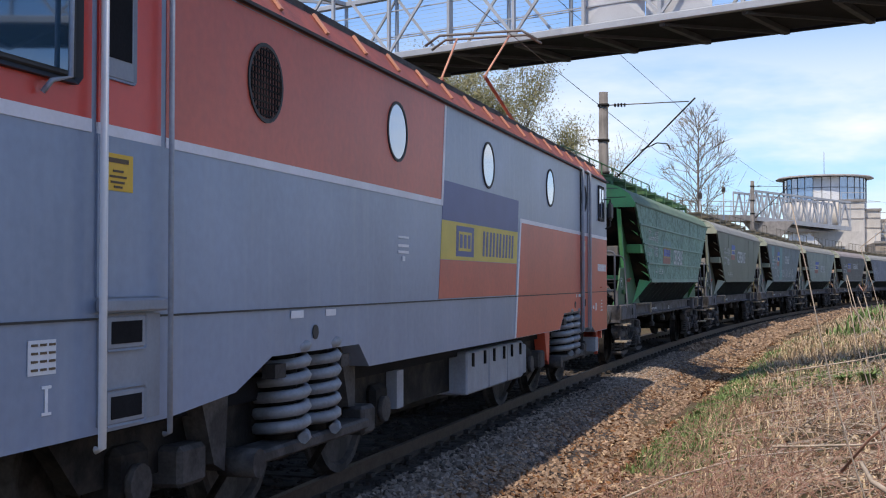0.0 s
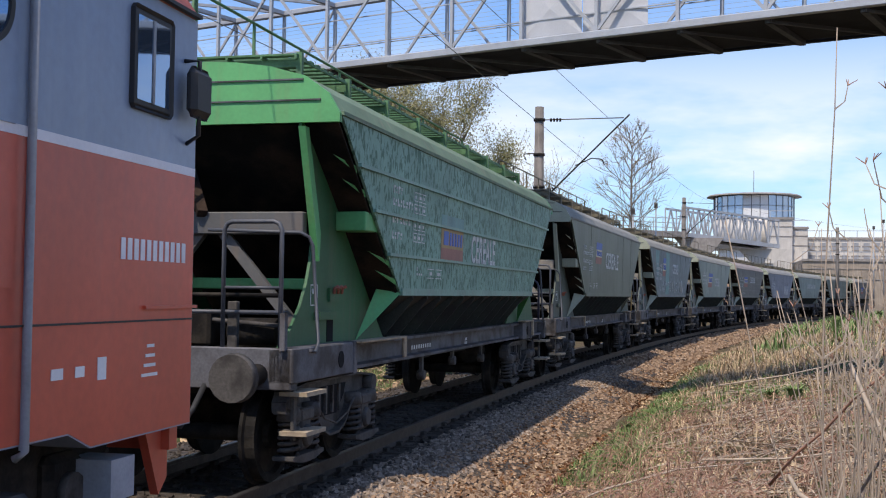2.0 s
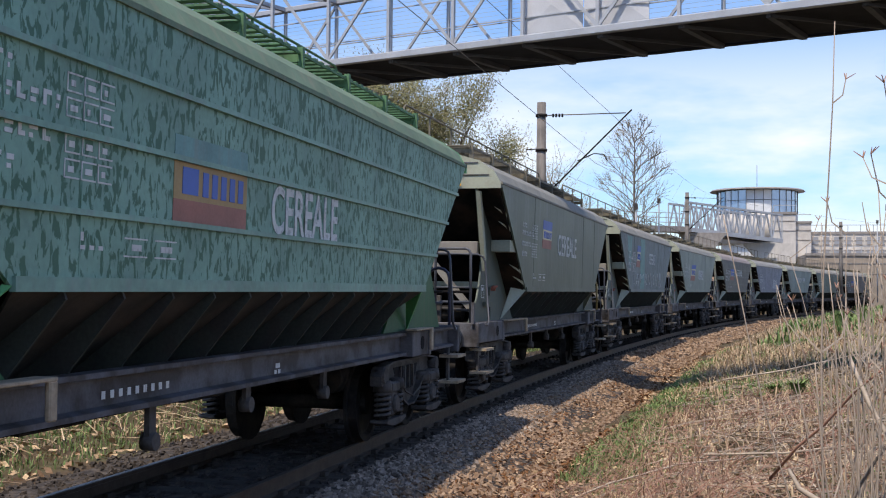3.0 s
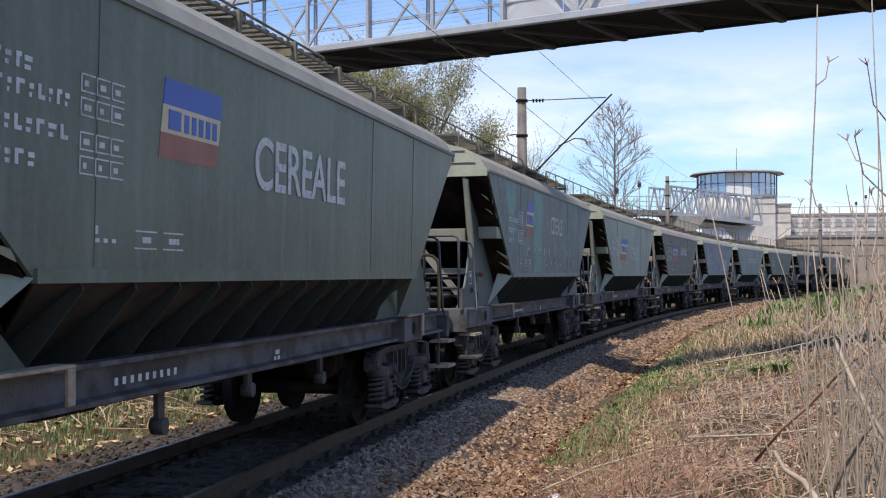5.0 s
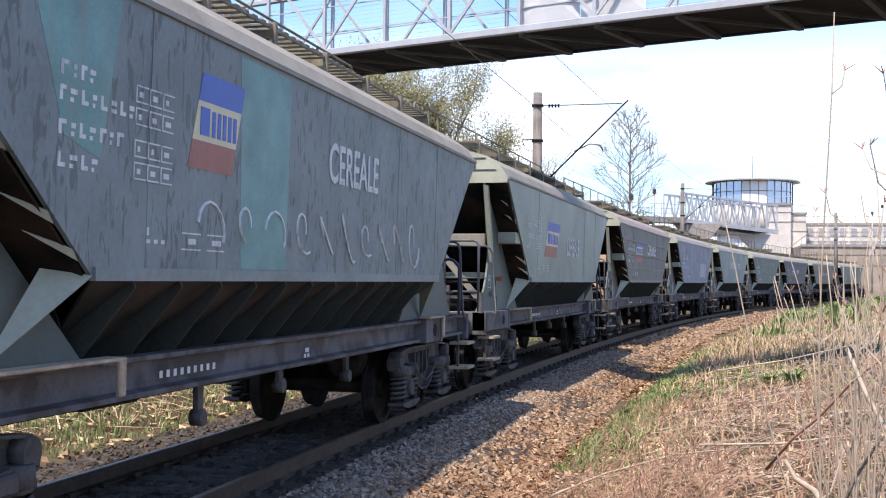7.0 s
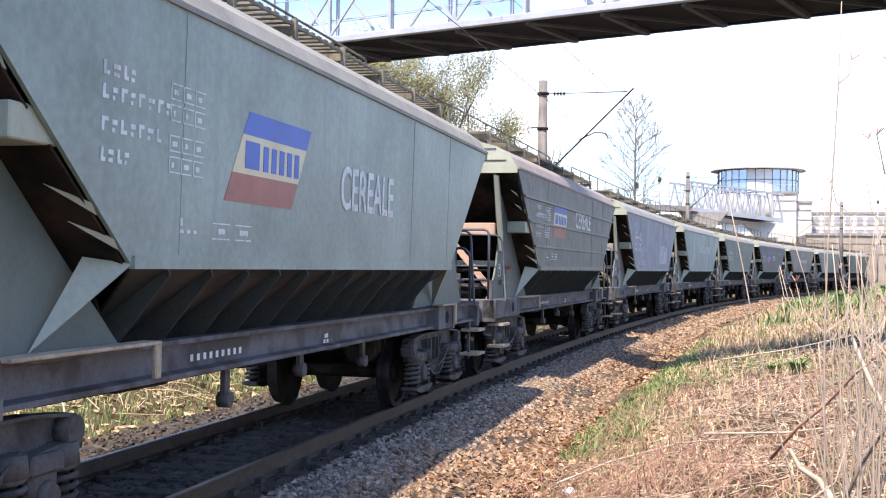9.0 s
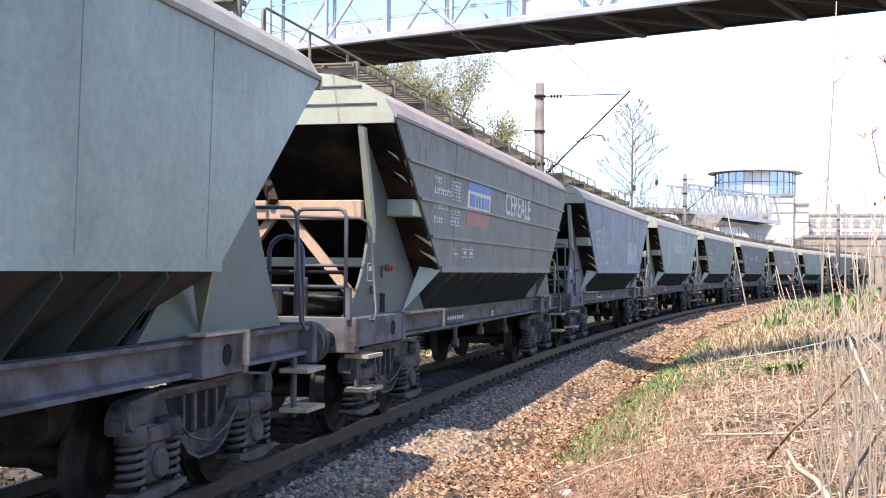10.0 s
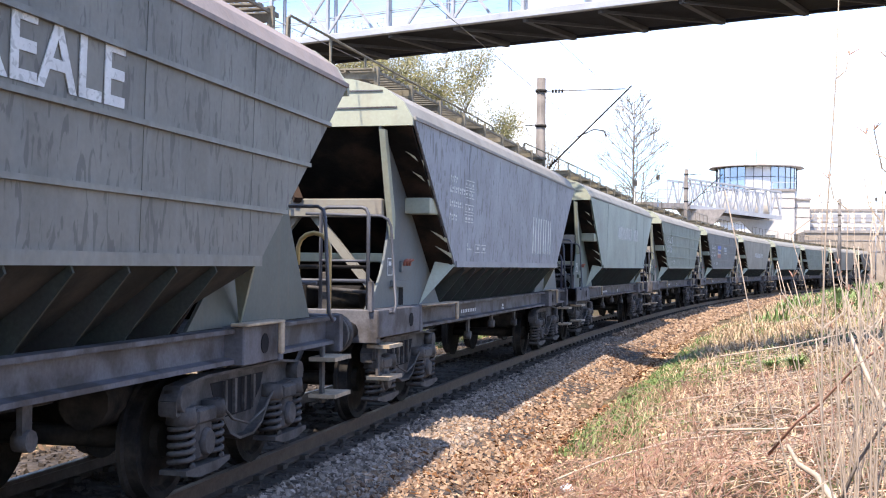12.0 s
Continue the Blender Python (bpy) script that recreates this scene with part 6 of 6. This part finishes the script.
def stem_tangle(name, n, u0, u1, y0, y1, length, r, rise, mat, label, flat=0.25):
    """Fallen or arching dry stems, each a thin bent three-sided rod."""
    bm = B()
    for _ in range(n):
        u, y = DICE.uniform(u0, u1), y0 + (y1 - y0) * DICE.random() ** 1.3
        x = world_of(u, y)
        t = DICE.uniform(0, 6.28)
        ln = length * DICE.uniform(0.4, 1.3)
        pts = []
        top = rise * DICE.uniform(0.1, 1.0)
        bend = DICE.uniform(-0.5, 0.5)
        for k in range(5):
            f = k / 4
            px, py = x + math.cos(t + bend * f) * ln * f, y + math.sin(t + bend * f) * ln * f
            if -1.0 < from_track(px, py) < 2.9:
                px = world_of(2.9, py)
            pts.append((px, py, ground_z(px, py) + 0.02 + top * math.sin(math.pi * min(1, f * (1 - flat) + flat * 0.3))))
        tube(bm, pts, r * DICE.uniform(0.6, 1.3), 3, r * 0.4)
    me = bpy.data.meshes.new(name)
    bm.to_mesh(me)
    bm.free()
    me.materials.append(M[mat])
    return tagged(new(name, me), label, "dry stems", kind="stuff")


stem_tangle("dry_stems", 1500, 4.3, 12, 6, 26, 0.9, 0.0075, 0.10, "stalk", "tangle of pale fallen dry stems on the bank")
stem_tangle("dry_stems", 520, 4.6, 10, 7, 20, 1.8, 0.0095, 0.12, "stalk", "tangle of pale fallen dry stems on the bank")
stem_tangle("bramble_stems", 1400, 3.4, 7.5, 6, 20, 0.7, 0.0045, 0.35, "red_twig", "thin arching reddish bramble stems on the bank", 0.1)
stem_tangle("dry_stems", 1500, -8, -3.0, 8, 34, 0.9, 0.009, 0.30, "straw", "tangle of sunlit dry stems beyond the track")
stem_tangle("bramble_stems", 560, 3.2, 5.0, 6.5, 12, 0.8, 0.0045, 0.5, "red_twig", "thin arching reddish bramble stems on the bank", 0.1)


def make_stubs():
    bm = B()
    for _ in range(420):
        u, y = DICE.uniform(4.4, 10), 6 + 18 * DICE.random() ** 1.2
        x = world_of(u, y)
        z = ground_z(x, y)
        h = DICE.uniform(0.08, 0.3)
        tube(bm, [(x, y, z - 0.02), (x + DICE.normal(0, 0.03), y, z + h)], DICE.uniform(0.004, 0.010), 5)
    me = bpy.data.meshes.new("cut_stubs")
    bm.to_mesh(me)
    bm.free()
    me.materials.append(M["straw"])
    tagged(new("cut_stubs", me), "short cut dry reed stubs standing on the bank", "dry stems", kind="stuff")


make_stubs()


def fallen_branch(label, pts, r0, r1, mat="stalk"):
    b = thing("fallen_branch", label, "branch", "fallen branches on the bank")
    part("stem", tube(B(), pts, r0, 7, r1), M[mat], b)


def toward(px_right, down, depth):
    """A point by its offsets from straight ahead of the eye (at a heading of 12 degrees to the left)."""
    a = radians(12.0)
    r = px_right * depth
    return Vector((r * math.cos(a) - depth * math.sin(a), r * math.sin(a) + depth * math.cos(a), EYE_Z - down * depth))


fallen_branch("long dark dead branch leaning across the bank", [toward(0.277, 0.158, 7.4), toward(0.300, 0.131, 7.2), toward(0.322, 0.113, 7.05), toward(0.350, 0.083, 6.85), toward(0.385, 0.055, 6.6)], 0.010, 0.007, "red_twig")
fallen_branch("pale weathered dead log on the bank", [toward(0.293, 0.150, 7.3), toward(0.302, 0.166, 7.1), toward(0.318, 0.176, 6.85), toward(0.332, 0.196, 6.5), toward(0.345, 0.205, 6.3)], 0.012, 0.026)
fallen_branch("pale leaning dead stem", [toward(0.345, 0.055, 6.2), toward(0.362, 0.095, 6.0), toward(0.40, 0.16, 5.7)], 0.010, 0.014)
fallen_branch("dark crooked dead branch among the weeds", [toward(0.335, 0.205, 6.2), toward(0.352, 0.165, 6.2), toward(0.368, 0.14, 6.1), toward(0.40, 0.10, 6.0)], 0.011, 0.006, "bark")
fallen_branch("long pale fallen stem on the bank", [toward(0.095, 0.182, 11.3), toward(0.14, 0.163, 11.8), toward(0.20, 0.146, 12.2), toward(0.27, 0.139, 12.4)], 0.012, 0.007)
fallen_branch("long pale fallen stem on the bank", [toward(0.235, 0.075, 17.5), toward(0.29, 0.066, 17.5), toward(0.35, 0.052, 17.2)], 0.013, 0.008)
fallen_branch("long pale fallen stem on the bank", [toward(0.22, 0.138, 11.4), toward(0.29, 0.136, 11.3), toward(0.35, 0.128, 11.2)], 0.013, 0.008)


def make_white_stone():
    s = thing("white_stone", "small pale stone lying in dry leaves", "stone")
    x, y = -1.19, 11.45
    s.matrix_basis = pose(x, y, ground_z(x, y) + 0.04)
    bm = B()
    bmesh.ops.create_icosphere(bm, subdivisions=2, radius=0.07)
    for v in bm.verts:
        v.co *= 1 + 0.25 * noise.noise(v.co * 20)
        v.co.z *= 0.7
    part("stone", bm, M["white_plate"], s)


make_white_stone()


def weed(seed, right, depth, top_down, forked, upright=False):
    """A tall dry weed: a thin wavering stem with a few side branches."""
    rng = random.Random(seed)
    foot = toward(right, 0, depth)
    foot.z = ground_z(foot.x, foot.y) - 0.02
    top = EYE_Z - top_down * depth
    h = top - foot.z
    if h < 0.3:
        return
    w = thing("dry_weed", "tall thin dry weed stalk with bare side twigs", "weed", "tall dry weeds on the bank")
    w.matrix_basis = Matrix.Translation(foot)
    lean = rng.gauss(0, 0.15) * (0.1 if upright else 1)
    pts = [Vector((lean * h * f + 0.02 * math.sin(7 * f + seed), 0.03 * math.sin(5 * f + seed * 2), h * f)) for f in [k / 8 for k in range(9)]]
    part("stem", tube(B(), pts, rng.uniform(0.003, 0.0058) * (1 + depth / 14), 5, 0.0025), M["stalk"], w)
    for k in range(rng.choice((2, 3, 4)) if forked else rng.choice((0, 1, 2))):
        p = pts[rng.choice((4, 5, 6, 7, 8) if forked else (3, 5, 7))]
        d = Vector((rng.choice((-1, 1)) * rng.uniform(0.25, 0.6), rng.gauss(0, 0.2), rng.uniform(0.5, 1.0))).normalized() * rng.uniform(0.12, 0.4)
        q = p + d
        part("twig", tube(B(), [p, p + d * 0.5 + Vector((d.x * 0.25, 0, -0.02)), q], 0.005, 4, 0.0025), M["stalk"], w)
        if forked:
            bm = B()
            for _ in range(3):
                tube(bm, [q, q + Vector((rng.gauss(0, 0.02), rng.gauss(0, 0.02), 0.03))], 0.004, 4, 0.002)
            part("bud", bm, M["red_twig"], w)


weed(1, 0.319, 5.5, -0.232, True, True)
weed(2, 0.366, 5.2, -0.135, False, True)
weed(3, 0.371, 5.4, -0.09, False, True)
weed(4, 0.385, 4.9, -0.24, True, True)
weed(5, 0.352, 5.9, -0.05, True, True)
weed(6, 0.394, 5.1, -0.12, True, True)
weed(7, 0.340, 6.2, 0.0, False, True)
wr = random.Random(21)
for k in range(100):
    weed(40 + k, 0.325 + 0.13 * wr.random() ** 0.8, wr.uniform(4.6, 9.5), wr.uniform(-0.07, 0.06), wr.random() < 0.3)

for o in bpy.data.objects:
    if o.parent and o.name.split(".")[0] in STENCILS:
        tagged(o, kind="stuff")


# ---- what moves ----
def motions():
    times = [0.25 * k for k in range(49)]
    walk(LOCO, [(t, rolling(13.70 - travelled(t) + float(np.interp(t, (0, 0.5, 1.0, 1.6), (0, 0.22, 0.2, 0.43))), 5.3)) for t in times])
    for i, w in enumerate(TRAIN):
        walk(w, [(t, rolling(32.5609 + 15.45358 * i - travelled(t), 5.3)) for t in times])
    fine = [k / 15 for k in range(181)]
    for o, r, place in WHEELS:
        walk(o, [(t, pose(*place, math.degrees(travelled(t) / r) % 360)) for t in fine])


motions()
